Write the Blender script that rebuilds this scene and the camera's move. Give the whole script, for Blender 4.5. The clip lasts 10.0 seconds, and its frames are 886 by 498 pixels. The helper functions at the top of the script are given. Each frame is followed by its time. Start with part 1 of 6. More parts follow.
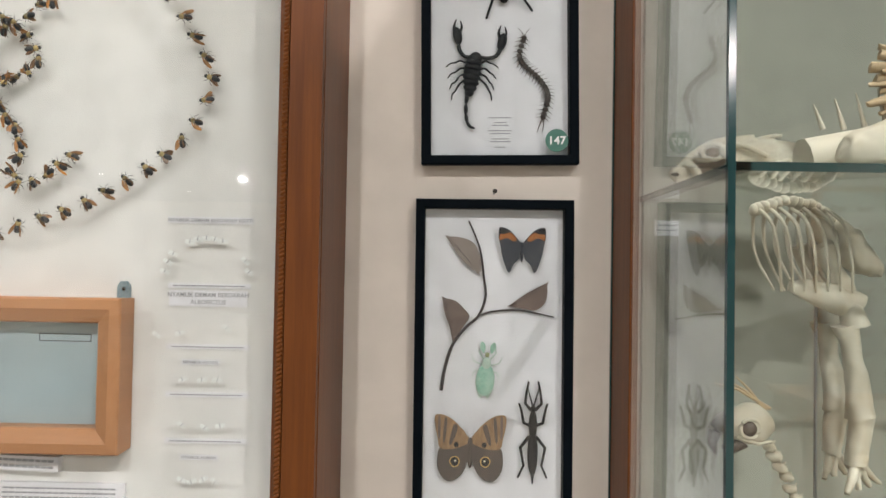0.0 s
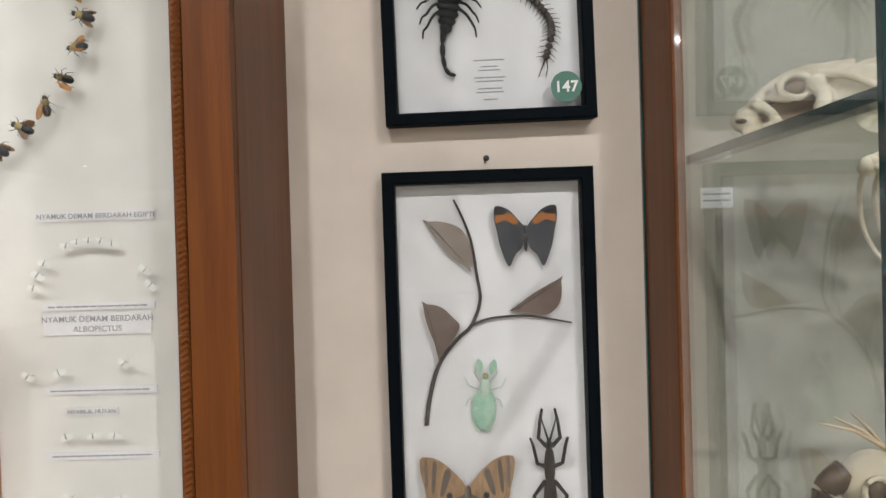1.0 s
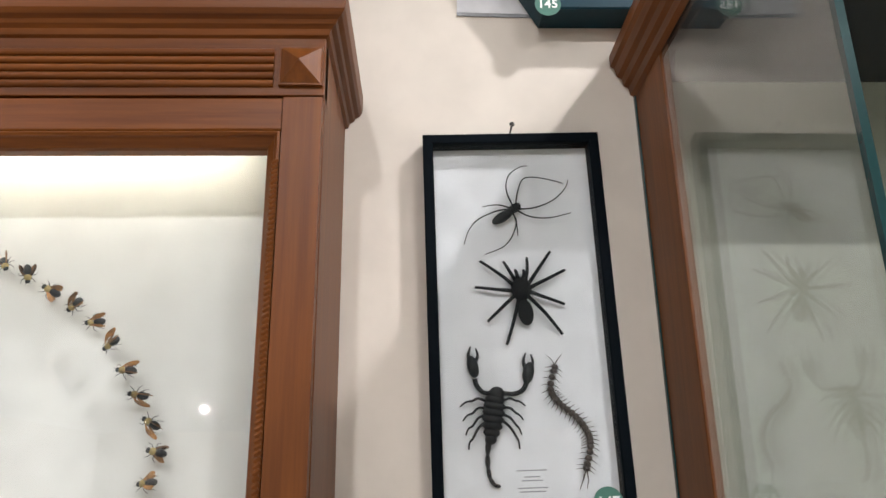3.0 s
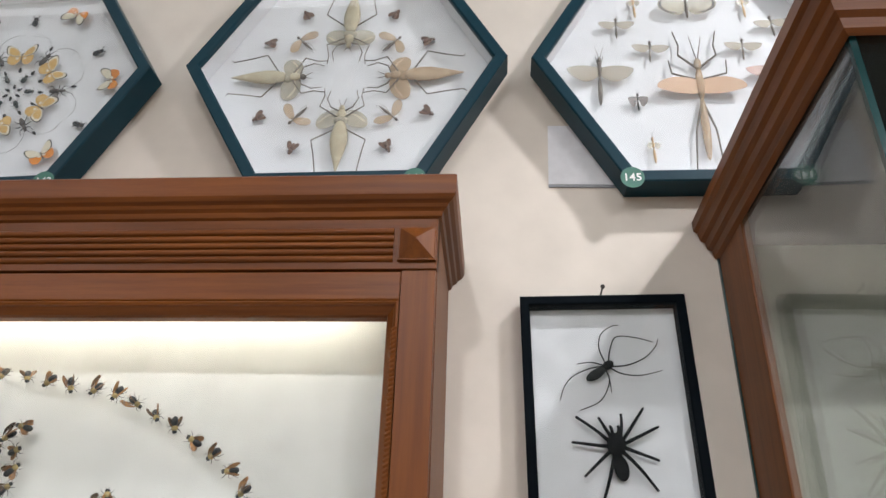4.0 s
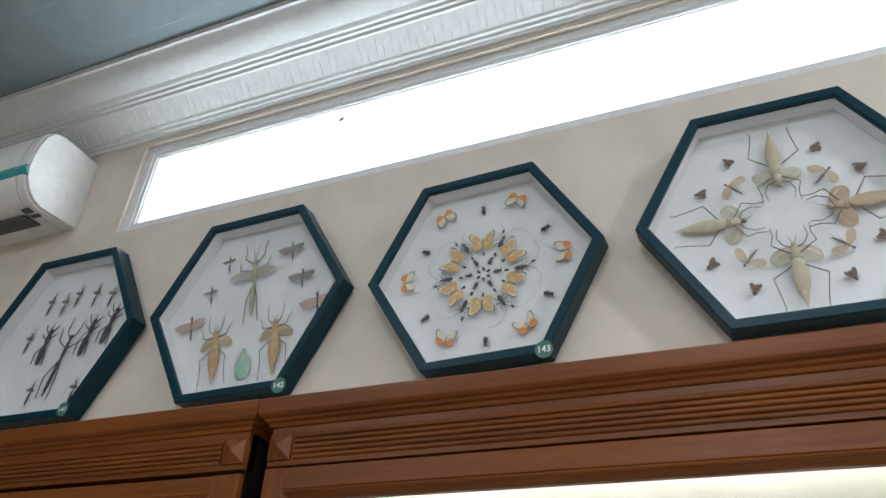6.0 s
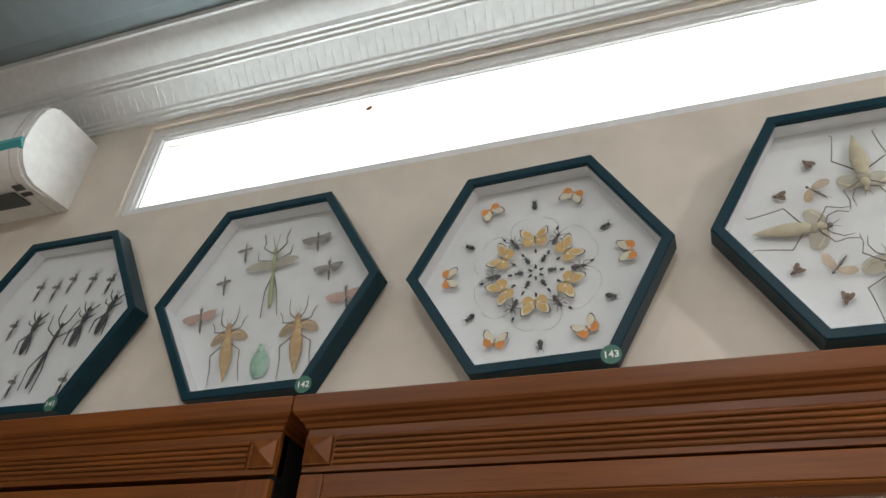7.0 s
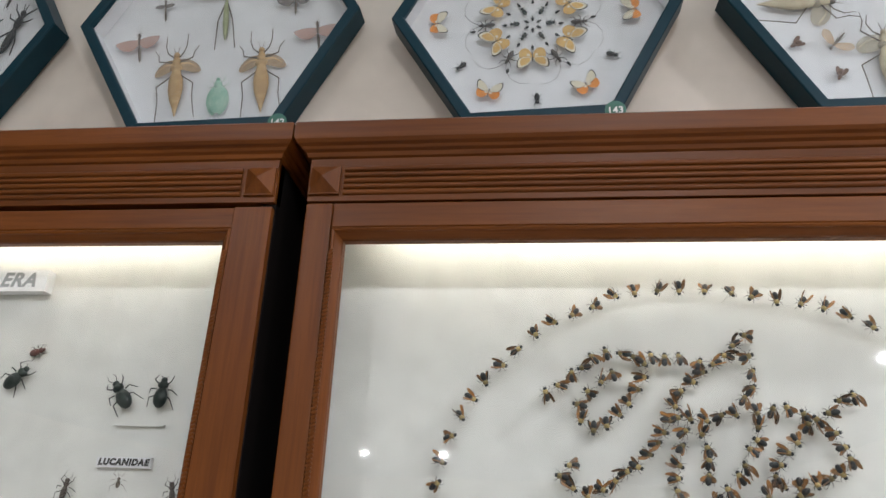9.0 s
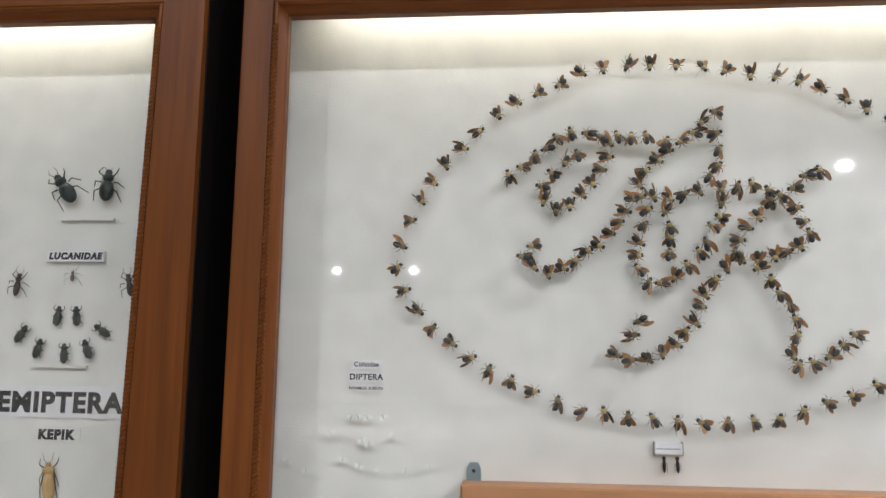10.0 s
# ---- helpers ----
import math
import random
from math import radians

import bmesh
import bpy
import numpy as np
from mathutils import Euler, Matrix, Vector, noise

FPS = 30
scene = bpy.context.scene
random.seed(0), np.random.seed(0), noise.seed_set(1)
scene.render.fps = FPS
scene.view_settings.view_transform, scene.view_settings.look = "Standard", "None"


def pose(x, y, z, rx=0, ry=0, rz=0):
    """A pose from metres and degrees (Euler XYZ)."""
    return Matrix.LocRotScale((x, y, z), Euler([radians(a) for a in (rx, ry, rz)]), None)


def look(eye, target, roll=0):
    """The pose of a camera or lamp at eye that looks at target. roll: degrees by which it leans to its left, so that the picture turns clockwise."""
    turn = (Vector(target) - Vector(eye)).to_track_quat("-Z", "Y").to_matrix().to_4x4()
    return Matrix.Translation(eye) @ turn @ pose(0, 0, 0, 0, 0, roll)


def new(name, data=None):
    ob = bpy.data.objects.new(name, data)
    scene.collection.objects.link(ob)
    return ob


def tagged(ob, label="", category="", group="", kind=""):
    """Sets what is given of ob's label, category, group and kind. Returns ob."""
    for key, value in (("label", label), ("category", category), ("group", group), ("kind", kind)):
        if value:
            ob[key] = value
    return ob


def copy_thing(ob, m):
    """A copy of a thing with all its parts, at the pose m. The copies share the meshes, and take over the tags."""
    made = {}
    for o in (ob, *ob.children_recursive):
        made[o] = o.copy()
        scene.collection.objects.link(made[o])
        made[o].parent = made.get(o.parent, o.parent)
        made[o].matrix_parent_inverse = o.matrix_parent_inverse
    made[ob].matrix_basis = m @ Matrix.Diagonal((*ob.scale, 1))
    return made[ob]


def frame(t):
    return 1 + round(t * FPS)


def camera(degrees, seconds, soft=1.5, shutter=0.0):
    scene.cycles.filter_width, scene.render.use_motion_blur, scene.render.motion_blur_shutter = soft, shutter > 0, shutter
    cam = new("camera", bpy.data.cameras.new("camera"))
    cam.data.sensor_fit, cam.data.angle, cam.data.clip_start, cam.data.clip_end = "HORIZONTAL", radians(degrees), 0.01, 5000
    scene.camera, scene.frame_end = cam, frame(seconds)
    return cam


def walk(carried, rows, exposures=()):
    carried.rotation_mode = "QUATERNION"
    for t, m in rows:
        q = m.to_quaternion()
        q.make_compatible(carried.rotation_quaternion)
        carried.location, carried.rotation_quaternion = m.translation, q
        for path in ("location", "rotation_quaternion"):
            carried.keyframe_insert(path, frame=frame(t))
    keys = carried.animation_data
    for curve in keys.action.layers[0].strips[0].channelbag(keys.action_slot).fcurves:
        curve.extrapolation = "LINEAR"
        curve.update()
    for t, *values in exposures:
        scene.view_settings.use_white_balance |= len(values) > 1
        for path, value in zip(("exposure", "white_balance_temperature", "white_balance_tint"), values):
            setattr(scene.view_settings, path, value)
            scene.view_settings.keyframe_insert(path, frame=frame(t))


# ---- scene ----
cam = camera(62.1, 10.0)
PATH = [
    (0, (0.043, -0.002, 1.523), (0.02, 1.997, 1.573), 1.0),
    (0.5, (0.062, 0.183, 1.513), (0.063, 2.183, 1.463), -0.2),
    (1, (0.06, 0.262, 1.543), (0.047, 2.262, 1.53), -1.6),
    (1.5, (0.026, 0.303, 1.612), (0.09, 2.297, 1.762), -2.4),
    (2, (0.03, 0.302, 1.658), (0.141, 2.262, 2.039), -2.8),
    (2.2, (0.03, 0.295, 1.672), (0.144, 2.242, 2.114), -2.7),
    (3.3, (-0.036, 0.163, 1.731), (-0.005, 2.028, 2.451), -0.0),
    (3.5, (-0.043, 0.148, 1.729), (-0.053, 1.979, 2.534), 0.2),
    (4, (-0.044, 0.105, 1.727), (-0.186, 1.864, 2.668), 1.8),
    (4.5, (-0.067, 0.058, 1.728), (-0.341, 1.748, 2.763), 2.3),
    (5, (-0.193, -0.025, 1.737), (-0.626, 1.606, 2.81), 2.6),
    (5.5, (-0.33, -0.136, 1.728), (-0.915, 1.437, 2.816), 2.8),
    (6, (-0.414, -0.172, 1.741), (-1.11, 1.346, 2.842), 3.6),
    (6.2, (-0.453, -0.166, 1.748), (-1.163, 1.336, 2.861), 3.6),
    (7.3, (-0.663, -0.068, 1.75), (-1.194, 1.462, 2.924), 5.6),
    (7.5, (-0.69, -0.059, 1.746), (-1.168, 1.499, 2.905), 5.8),
    (8, (-0.788, -0.048, 1.729), (-1.154, 1.598, 2.804), 5.1),
    (8.5, (-0.844, -0.065, 1.704), (-1.154, 1.687, 2.617), 4.0),
    (9, (-0.877, -0.043, 1.67), (-1.126, 1.799, 2.409), 2.5),
    (9.5, (-0.874, -0.009, 1.659), (-1.078, 1.911, 2.178), 1.5),
    (10, (-0.87, 0.014, 1.634), (-1.035, 1.988, 1.909), 0.7),
]
walk(cam, [(t, look(eye, target, roll)) for t, eye, target, roll in PATH],
     [(0, -0.08, 6650, 12), (1, 0.0, 6700, 13), (2, 0.02, 6650, 13), (3.5, -0.02, 6350, 12), (4, -0.14, 6300, 12), (5, -0.25, 6000, 10), (6, -0.38, 6050, 8), (7.5, -0.48, 6800, 10), (8.5, -0.26, 6200, 11), (9.5, -0.28, 6250, 12), (10, -0.34, 6250, 13)])

WALL = 1.072            # front face of the long wall
EXPOSE = 0.0

# ---- light ----
world = bpy.data.worlds.new("sky")
scene.world = world
world.use_nodes = True
wn, wl = world.node_tree.nodes, world.node_tree.links
sky = wn.new("ShaderNodeTexSky")
sky.sky_type, sky.sun_disc = "NISHITA", False
sky.sun_elevation, sky.sun_rotation = radians(50), radians(160)
wl.new(sky.outputs[0], wn["Background"].inputs[0])
wn["Background"].inputs[1].default_value = 0.15
sun = new("sun", bpy.data.lights.new("sun", "SUN"))
sun.data.energy, sun.data.angle, sun.data.color = 3.0, radians(0.5), (1, 0.96, 0.9)
sun.matrix_world = look((0, 0, 9), (0.25, 0.85, 7.9))


def area_lamp(name, eye, target, w, h, watts, colour, shape="RECTANGLE"):
    ob = new(name, bpy.data.lights.new(name, "AREA"))
    ob.data.shape, ob.data.size, ob.data.size_y = shape, w, h
    ob.data.energy, ob.data.color = watts, colour
    ob.matrix_world = look(eye, target)
    return ob


area_lamp("window_daylight", (-0.976, WALL + 0.062, 3.088), (-0.976, 0.0, 3.088), 1.98, 0.25, 18, (0.92, 0.97, 1.0))
# the three at y -1.8 are added fill, placed clear of reflections
for eye, watts in (((1.1, 0.15), 44), ((-0.4, -1.8), 66), ((-2.3, -1.8), 46), ((1.5, -1.8), 64), ((2.33, -5.3), 190), ((-2.87, -14.5), 380), ((-4.65, -14.6), 300)):
    area_lamp("downlight_and_fill_glow", (*eye, 3.415), (*eye, 0), 0.10, 0.10, watts, (1, 0.985, 0.975), "DISK")


# ---- materials ----
def shader(name):
    m = bpy.data.materials.new(name)
    m.use_nodes = True
    return m, m.node_tree.nodes, m.node_tree.links, m.node_tree.nodes["Principled BSDF"]


def mixed(n, l, fac, a, b):
    x = n.new("ShaderNodeMix")
    x.data_type = "RGBA"
    if isinstance(fac, (int, float)):
        x.inputs[0].default_value = fac
    else:
        l.new(fac, x.inputs[0])
    for k, v in ((6, a), (7, b)):
        if isinstance(v, tuple):
            x.inputs[k].default_value = (*v, 1)
        else:
            l.new(v, x.inputs[k])
    return x.outputs[2]


def noise_of(n, l, scale, detail=4, stretch=(1, 1, 1), rough=0.55):
    tc, mp, nz = n.new("ShaderNodeTexCoord"), n.new("ShaderNodeMapping"), n.new("ShaderNodeTexNoise")
    mp.inputs["Scale"].default_value = stretch
    l.new(tc.outputs["Object"], mp.inputs[0])
    l.new(mp.outputs[0], nz.inputs[0])
    nz.inputs["Scale"].default_value, nz.inputs["Detail"].default_value, nz.inputs["Roughness"].default_value = scale, detail, rough
    return nz.outputs[0]


def ramp(n, l, value, lo, hi):
    r = n.new("ShaderNodeMapRange")
    l.new(value, r.inputs[0])
    r.inputs[1].default_value, r.inputs[2].default_value = lo, hi
    return r.outputs[0]


def bumped(n, l, bsdf, value, strength, distance):
    b = n.new("ShaderNodeBump")
    b.inputs["Strength"].default_value, b.inputs["Distance"].default_value = strength, distance
    l.new(value, b.inputs["Height"])
    l.new(b.outputs[0], bsdf.inputs["Normal"])


def varied(name, a, b, scale=20, rough=0.6, bump=0.15, dist=0.001, metal=0.0, stretch=(1, 1, 1), spread=0.0, spec=0.5, sheer=1.0):
    """Two tones by noise at two scales, with fine relief. spread: how much each object's tone differs."""
    m, n, l, p = shader(name)
    big, fine = noise_of(n, l, scale, 3, stretch), noise_of(n, l, scale * 7, 4, stretch)
    col = mixed(n, l, ramp(n, l, big, 0.35, 0.65), a, b)
    col = mixed(n, l, ramp(n, l, fine, 0.3, 0.9), col, tuple(0.8 * v for v in a))
    if spread:
        info, hsv, mr = n.new("ShaderNodeObjectInfo"), n.new("ShaderNodeHueSaturation"), n.new("ShaderNodeMapRange")
        l.new(info.outputs["Random"], mr.inputs[0])
        mr.inputs[3].default_value, mr.inputs[4].default_value = 1 - spread, 1 + spread
        l.new(mr.outputs[0], hsv.inputs["Value"])
        l.new(col, hsv.inputs["Color"])
        col = hsv.outputs[0]
    l.new(col, p.inputs["Base Color"])
    p.inputs["Roughness"].default_value, p.inputs["Metallic"].default_value = rough, metal
    p.inputs["Specular IOR Level"].default_value, p.inputs["Alpha"].default_value = spec, sheer
    bumped(n, l, p, fine, bump, dist)
    return m


def wood(name, a, b, axis, rough=0.42):
    """Varnished wood with its grain along one axis."""
    m, n, l, p = shader(name)
    s = {"x": (0.6, 14, 14), "y": (14, 0.6, 14), "z": (14, 14, 0.6)}[axis]
    grain = noise_of(n, l, 5.0, 6, s, 0.65)
    pore = noise_of(n, l, 30.0, 3, s, 0.7)
    blotch = noise_of(n, l, 2.5, 2)
    col = mixed(n, l, ramp(n, l, grain, 0.3, 0.7), a, b)
    col = mixed(n, l, ramp(n, l, pore, 0.55, 0.9), col, tuple(0.55 * v for v in a))
    col = mixed(n, l, ramp(n, l, blotch, 0.3, 1.1), col, tuple(0.75 * v for v in b))
    l.new(col, p.inputs["Base Color"])
    p.inputs["Roughness"].default_value = rough
    p.inputs["Specular IOR Level"].default_value = 0.22
    bumped(n, l, p, pore, 0.12, 0.0006)
    return m


def pane(name, tint, gloss=1.0, veil=0.0):
    """A thin clear sheet: see-through, with a mirror image that grows at a grazing view."""
    m, n, l, p = shader(name)
    n.remove(p)
    tr, gl, fr, mx = n.new("ShaderNodeBsdfTransparent"), n.new("ShaderNodeBsdfGlossy"), n.new("ShaderNodeLayerWeight"), n.new("ShaderNodeMixShader")
    tr.inputs[0].default_value = (*tint, 1)
    gl.inputs["Roughness"].default_value = 0.02
    gl.inputs["Color"].default_value = (gloss, gloss, gloss, 1)
    up, by, plus = n.new("ShaderNodeMath"), n.new("ShaderNodeMath"), n.new("ShaderNodeMath")
    up.operation, by.operation, plus.operation = "POWER", "MULTIPLY", "ADD"
    l.new(fr.outputs["Facing"], up.inputs[0])
    up.inputs[1].default_value, by.inputs[1].default_value, plus.inputs[1].default_value = 5.0, 0.95, 0.042
    fr.inputs[0].default_value = 0.5
    l.new(up.outputs[0], by.inputs[0])
    l.new(by.outputs[0], plus.inputs[0])
    l.new(plus.outputs[0], mx.inputs[0])
    clear = tr.outputs[0]
    # a pale diffuse film that whitens the view through the sheet
    if veil:
        film, veiled, fine = n.new("ShaderNodeBsdfDiffuse"), n.new("ShaderNodeMixShader"), noise_of(n, l, 6, 4)
        film.inputs[0].default_value = (0.78, 0.80, 0.82, 1)
        amount = n.new("ShaderNodeMapRange")
        l.new(fine, amount.inputs[0])
        amount.inputs[3].default_value, amount.inputs[4].default_value = veil * 0.6, veil * 1.4
        l.new(amount.outputs[0], veiled.inputs[0])
        l.new(tr.outputs[0], veiled.inputs[1])
        l.new(film.outputs[0], veiled.inputs[2])
        clear = veiled.outputs[0]
    l.new(clear, mx.inputs[1])
    l.new(gl.outputs[0], mx.inputs[2])
    l.new(mx.outputs[0], n["Material Output"].inputs[0])
    return m


def glowing(name, colour, power):
    m, n, l, p = shader(name)
    p.inputs["Emission Color"].default_value, p.inputs["Emission Strength"].default_value = (*colour, 1), power
    p.inputs["Base Color"].default_value = (*colour, 1)
    return m


M_wall = varied("cream_wall_paint", (0.695, 0.63, 0.555), (0.685, 0.62, 0.545), 1.2, 0.75, 0.08, 0.0008)
M_ceil = varied("blue_grey_ceiling", (0.22, 0.265, 0.285), (0.19, 0.235, 0.26), 2, 0.7, 0.05)
M_plaster = varied("white_plaster", (0.74, 0.76, 0.77), (0.70, 0.72, 0.73), 6, 0.6, 0.06)
M_white = varied("white_window_paint", (0.78, 0.79, 0.80), (0.74, 0.75, 0.76), 8, 0.45, 0.05)
M_plastic = varied("white_plastic", (0.80, 0.80, 0.79), (0.77, 0.77, 0.76), 5, 0.35, 0.02)
M_floor = varied("floor_tile", (0.45, 0.40, 0.34), (0.40, 0.36, 0.30), 4, 0.25, 0.05)
RED_A, RED_B = (0.205, 0.063, 0.0105), (0.10, 0.029, 0.0055)
M_wood_x = wood("red_brown_wood_across", RED_A, RED_B, "x")
M_wood_z = wood("red_brown_wood_upright", RED_A, RED_B, "z")
M_wood_y = wood("red_brown_wood_deep", RED_A, RED_B, "y")
M_oak = wood("orange_wood", (0.50, 0.245, 0.115), (0.43, 0.20, 0.09), "x", 0.38)
M_oak_z = wood("orange_wood_upright", (0.50, 0.245, 0.115), (0.43, 0.20, 0.09), "z", 0.38)
# near black: shade of the gap put into colour; also plain dark boards
M_gap = varied("near_black_shade_and_stands", (0.012, 0.009, 0.008), (0.008, 0.007, 0.007), 10, 0.8, spec=0.1)
M_teal = varied("dark_teal_paint", (0.004, 0.036, 0.054), (0.003, 0.028, 0.044), 14, 0.42, 0.12, 0.0006, spec=0.2)
M_black = varied("black_paint", (0.0035, 0.006, 0.009), (0.0025, 0.005, 0.007), 14, 0.55, 0.1, 0.0005, spec=0.03)
M_paper = varied("white_paper", (0.80, 0.80, 0.83), (0.76, 0.76, 0.79), 5, 0.8, 0.05, 0.0004)
M_felt = varied("off_white_board", (0.76, 0.755, 0.73), (0.74, 0.735, 0.71), 3, 0.85, 0.06, 0.0004)
M_blueboard = varied("pale_blue_board", (0.42, 0.50, 0.53), (0.38, 0.47, 0.51), 4, 0.6, 0.05)
M_glass = pane("clear_glass", (0.97, 0.985, 0.98))
M_greenglass = pane("greenish_glass", (0.91, 0.955, 0.94))
M_veilglass = pane("veiled_glass", (0.97, 0.985, 0.98), 1.0, 0.032)
# pale film stands in for the wall's reflection washing over the side glass
M_sideglass = pane("veiled_green_glass", (0.92, 0.955, 0.94), 1.0, 0.028)
M_edge = varied("glass_edge", (0.012, 0.048, 0.048), (0.009, 0.038, 0.040), 30, 0.12, 0.02)
M_tube = glowing("lamp_tube", (1.0, 0.93, 0.77), 18)
M_panel = glowing("panel_diffuser", (0.95, 0.98, 1.0), 1.1)
M_down = glowing("downlight_lens", (1.0, 0.95, 0.88), 9)
M_outside = glowing("bright_outside", (0.985, 0.99, 1.0), 1.05)
M_green = varied("green_sticker", (0.045, 0.17, 0.125), (0.04, 0.15, 0.11), 30, 0.5, 0.02)
M_print = varied("white_print", (0.85, 0.87, 0.85), (0.82, 0.84, 0.82), 30, 0.6, 0.02)
M_ink = varied("black_ink", (0.02, 0.022, 0.025), (0.015, 0.017, 0.02), 30, 0.7, 0.02)
M_greyink = varied("faded_grey_ink", (0.33, 0.34, 0.36), (0.28, 0.29, 0.31), 30, 0.8, 0.02)
M_iron = varied("dark_iron", (0.05, 0.045, 0.04), (0.03, 0.028, 0.026), 40, 0.45, 0.1, 0.0004, 0.8)
M_steel = varied("pin_steel", (0.35, 0.35, 0.36), (0.3, 0.3, 0.31), 40, 0.35, 0.05, 0.0003, 0.9)
M_aqua = varied("aqua_stripe", (0.06, 0.36, 0.38), (0.05, 0.32, 0.35), 20, 0.4, 0.02)
M_darkgrey = varied("dark_grey_plastic", (0.07, 0.08, 0.085), (0.05, 0.06, 0.065), 20, 0.5, 0.03)
M_bone = varied("old_bone", (0.70, 0.63, 0.52), (0.55, 0.45, 0.33), 28, 0.6, 0.3, 0.001)
M_backgrey = varied("grey_beige_laminate", (0.40, 0.388, 0.33), (0.37, 0.358, 0.305), 4, 0.55, 0.04)
M_tab = varied("grey_blue_metal", (0.25, 0.34, 0.38), (0.2, 0.29, 0.33), 30, 0.4, 0.05, 0.0005, 0.4)


# ---- shapes ----
class Shape:
    def __init__(self):
        self.v, self.f = [], []

    def add(self, verts, faces):
        k = len(self.v)
        self.v += [tuple(p) for p in verts]
        self.f += [tuple(i + k for i in q) for q in faces]
        return self

    def box(self, x0, x1, y0, y1, z0, z1, bevel=0.0):
        bm = bmesh.new()
        bmesh.ops.create_cube(bm, size=1)
        for p in bm.verts:
            p.co = Vector(((x0 + x1) / 2 + p.co.x * (x1 - x0), (y0 + y1) / 2 + p.co.y * (y1 - y0), (z0 + z1) / 2 + p.co.z * (z1 - z0)))
        if bevel:
            bmesh.ops.bevel(bm, geom=bm.edges[:], offset=bevel, segments=2, affect="EDGES", profile=0.5)
        bm.verts.index_update()
        self.add([p.co for p in bm.verts], [[p.index for p in q.verts] for q in bm.faces])
        bm.free()
        return self

    def tube(self, pts, r0, r1=None, n=6):
        """A round rod along points, from radius r0 to r1."""
        r1 = r0 if r1 is None else r1
        pts = [Vector(p) for p in pts]
        verts, m = [], len(pts)
        for i, p in enumerate(pts):
            way = (pts[min(i + 1, m - 1)] - pts[max(i - 1, 0)]).normalized()
            side = way.cross(Vector((0, 0, 1)) if abs(way.z) < 0.9 else Vector((1, 0, 0))).normalized()
            up, r = side.cross(way), r0 + (r1 - r0) * i / (m - 1)
            verts += [p + r * (math.cos(a) * side + math.sin(a) * up) for a in (2 * math.pi * k / n for k in range(n))]
        faces = [(i * n + k, i * n + (k + 1) % n, (i + 1) * n + (k + 1) % n, (i + 1) * n + k) for i in range(m - 1) for k in range(n)]
        faces += [tuple(range(n))[::-1], tuple((m - 1) * n + k for k in range(n))]
        return self.add(verts, faces)

    def ball(self, c, r, turn=0.0, n=10, m=7):
        """An ellipsoid, turned about z by degrees."""
        ca, sa = math.cos(radians(turn)), math.sin(radians(turn))
        verts = []
        for j in range(m + 1):
            th = math.pi * j / m
            for k in range(n):
                ph = 2 * math.pi * k / n
                x, z, y = r[0] * math.sin(th) * math.cos(ph), r[2] * math.sin(th) * math.sin(ph), r[1] * math.cos(th)
                verts.append((c[0] + ca * x - sa * y, c[1] + sa * x + ca * y, c[2] + z))
        faces = [(j * n + k, j * n + (k + 1) % n, (j + 1) * n + (k + 1) % n, (j + 1) * n + k) for j in range(m) for k in range(n)]
        return self.add(verts, faces)

    def slab(self, outline, z=0.0, thick=0.0004, tilt=0.0, lift=0.0):
        """A flat piece with that outline in x and y. tilt: its rise with x, lift: with y."""
        m = len(outline)
        verts = [(x, y, z + tilt * x + lift * y + d) for d in (0, thick) for x, y in outline]
        faces = [tuple(range(m))[::-1], tuple(range(m, 2 * m))] + [(k, (k + 1) % m, m + (k + 1) % m, m + k) for k in range(m)]
        return self.add(verts, faces)

    def disc(self, c, r, z0, z1, n=28):
        return self.slab([(c[0] + r * math.cos(2 * math.pi * k / n), c[1] + r * math.sin(2 * math.pi * k / n)) for k in range(n)], z0, z1 - z0)

    def run(self, a, b, profile, ma=0.0, mb=0.0):
        """A moulding from x = a to x = b with the closed profile [(y, z)]; its ends slant by ma, mb for each metre of y."""
        m = len(profile)
        verts = [(a + ma * y, y, z) for y, z in profile] + [(b + mb * y, y, z) for y, z in profile]
        faces = [tuple(range(m)), tuple(range(m, 2 * m))[::-1]] + [(k, m + k, m + (k + 1) % m, (k + 1) % m) for k in range(m)]
        return self.add(verts, faces)

    def moved(self, m):
        self.v = [tuple(m @ Vector(p)) for p in self.v]
        return self


def solid(name, shape, material, smooth=18):
    me = bpy.data.meshes.new(name)
    me.from_pydata(shape.v, [], shape.f)
    me.validate()
    bm = bmesh.new()
    bm.from_mesh(me)
    bmesh.ops.remove_doubles(bm, verts=bm.verts[:], dist=1e-7)
    bmesh.ops.recalc_face_normals(bm, faces=bm.faces[:])
    bm.to_mesh(me)
    bm.free()
    me.materials.append(material)
    if smooth:
        me.shade_smooth()
        me.set_sharp_from_angle(angle=radians(smooth))
    return new(name, me)


def thing(name, label, category, at=None, group="", kind=""):
    ob = new(name)
    ob.empty_display_size = 0.02
    if at is not None:
        ob.matrix_basis = at
    return tagged(ob, label, category, group, kind)


def part(name, shape, material, parent, label="", smooth=18):
    ob = solid(name, shape, material, smooth)
    ob.parent = parent
    if label:
        ob["label"] = label
    return ob


def setting(name, shape, material, label, category):
    return tagged(solid(name, shape, material), label, category, kind="structure")


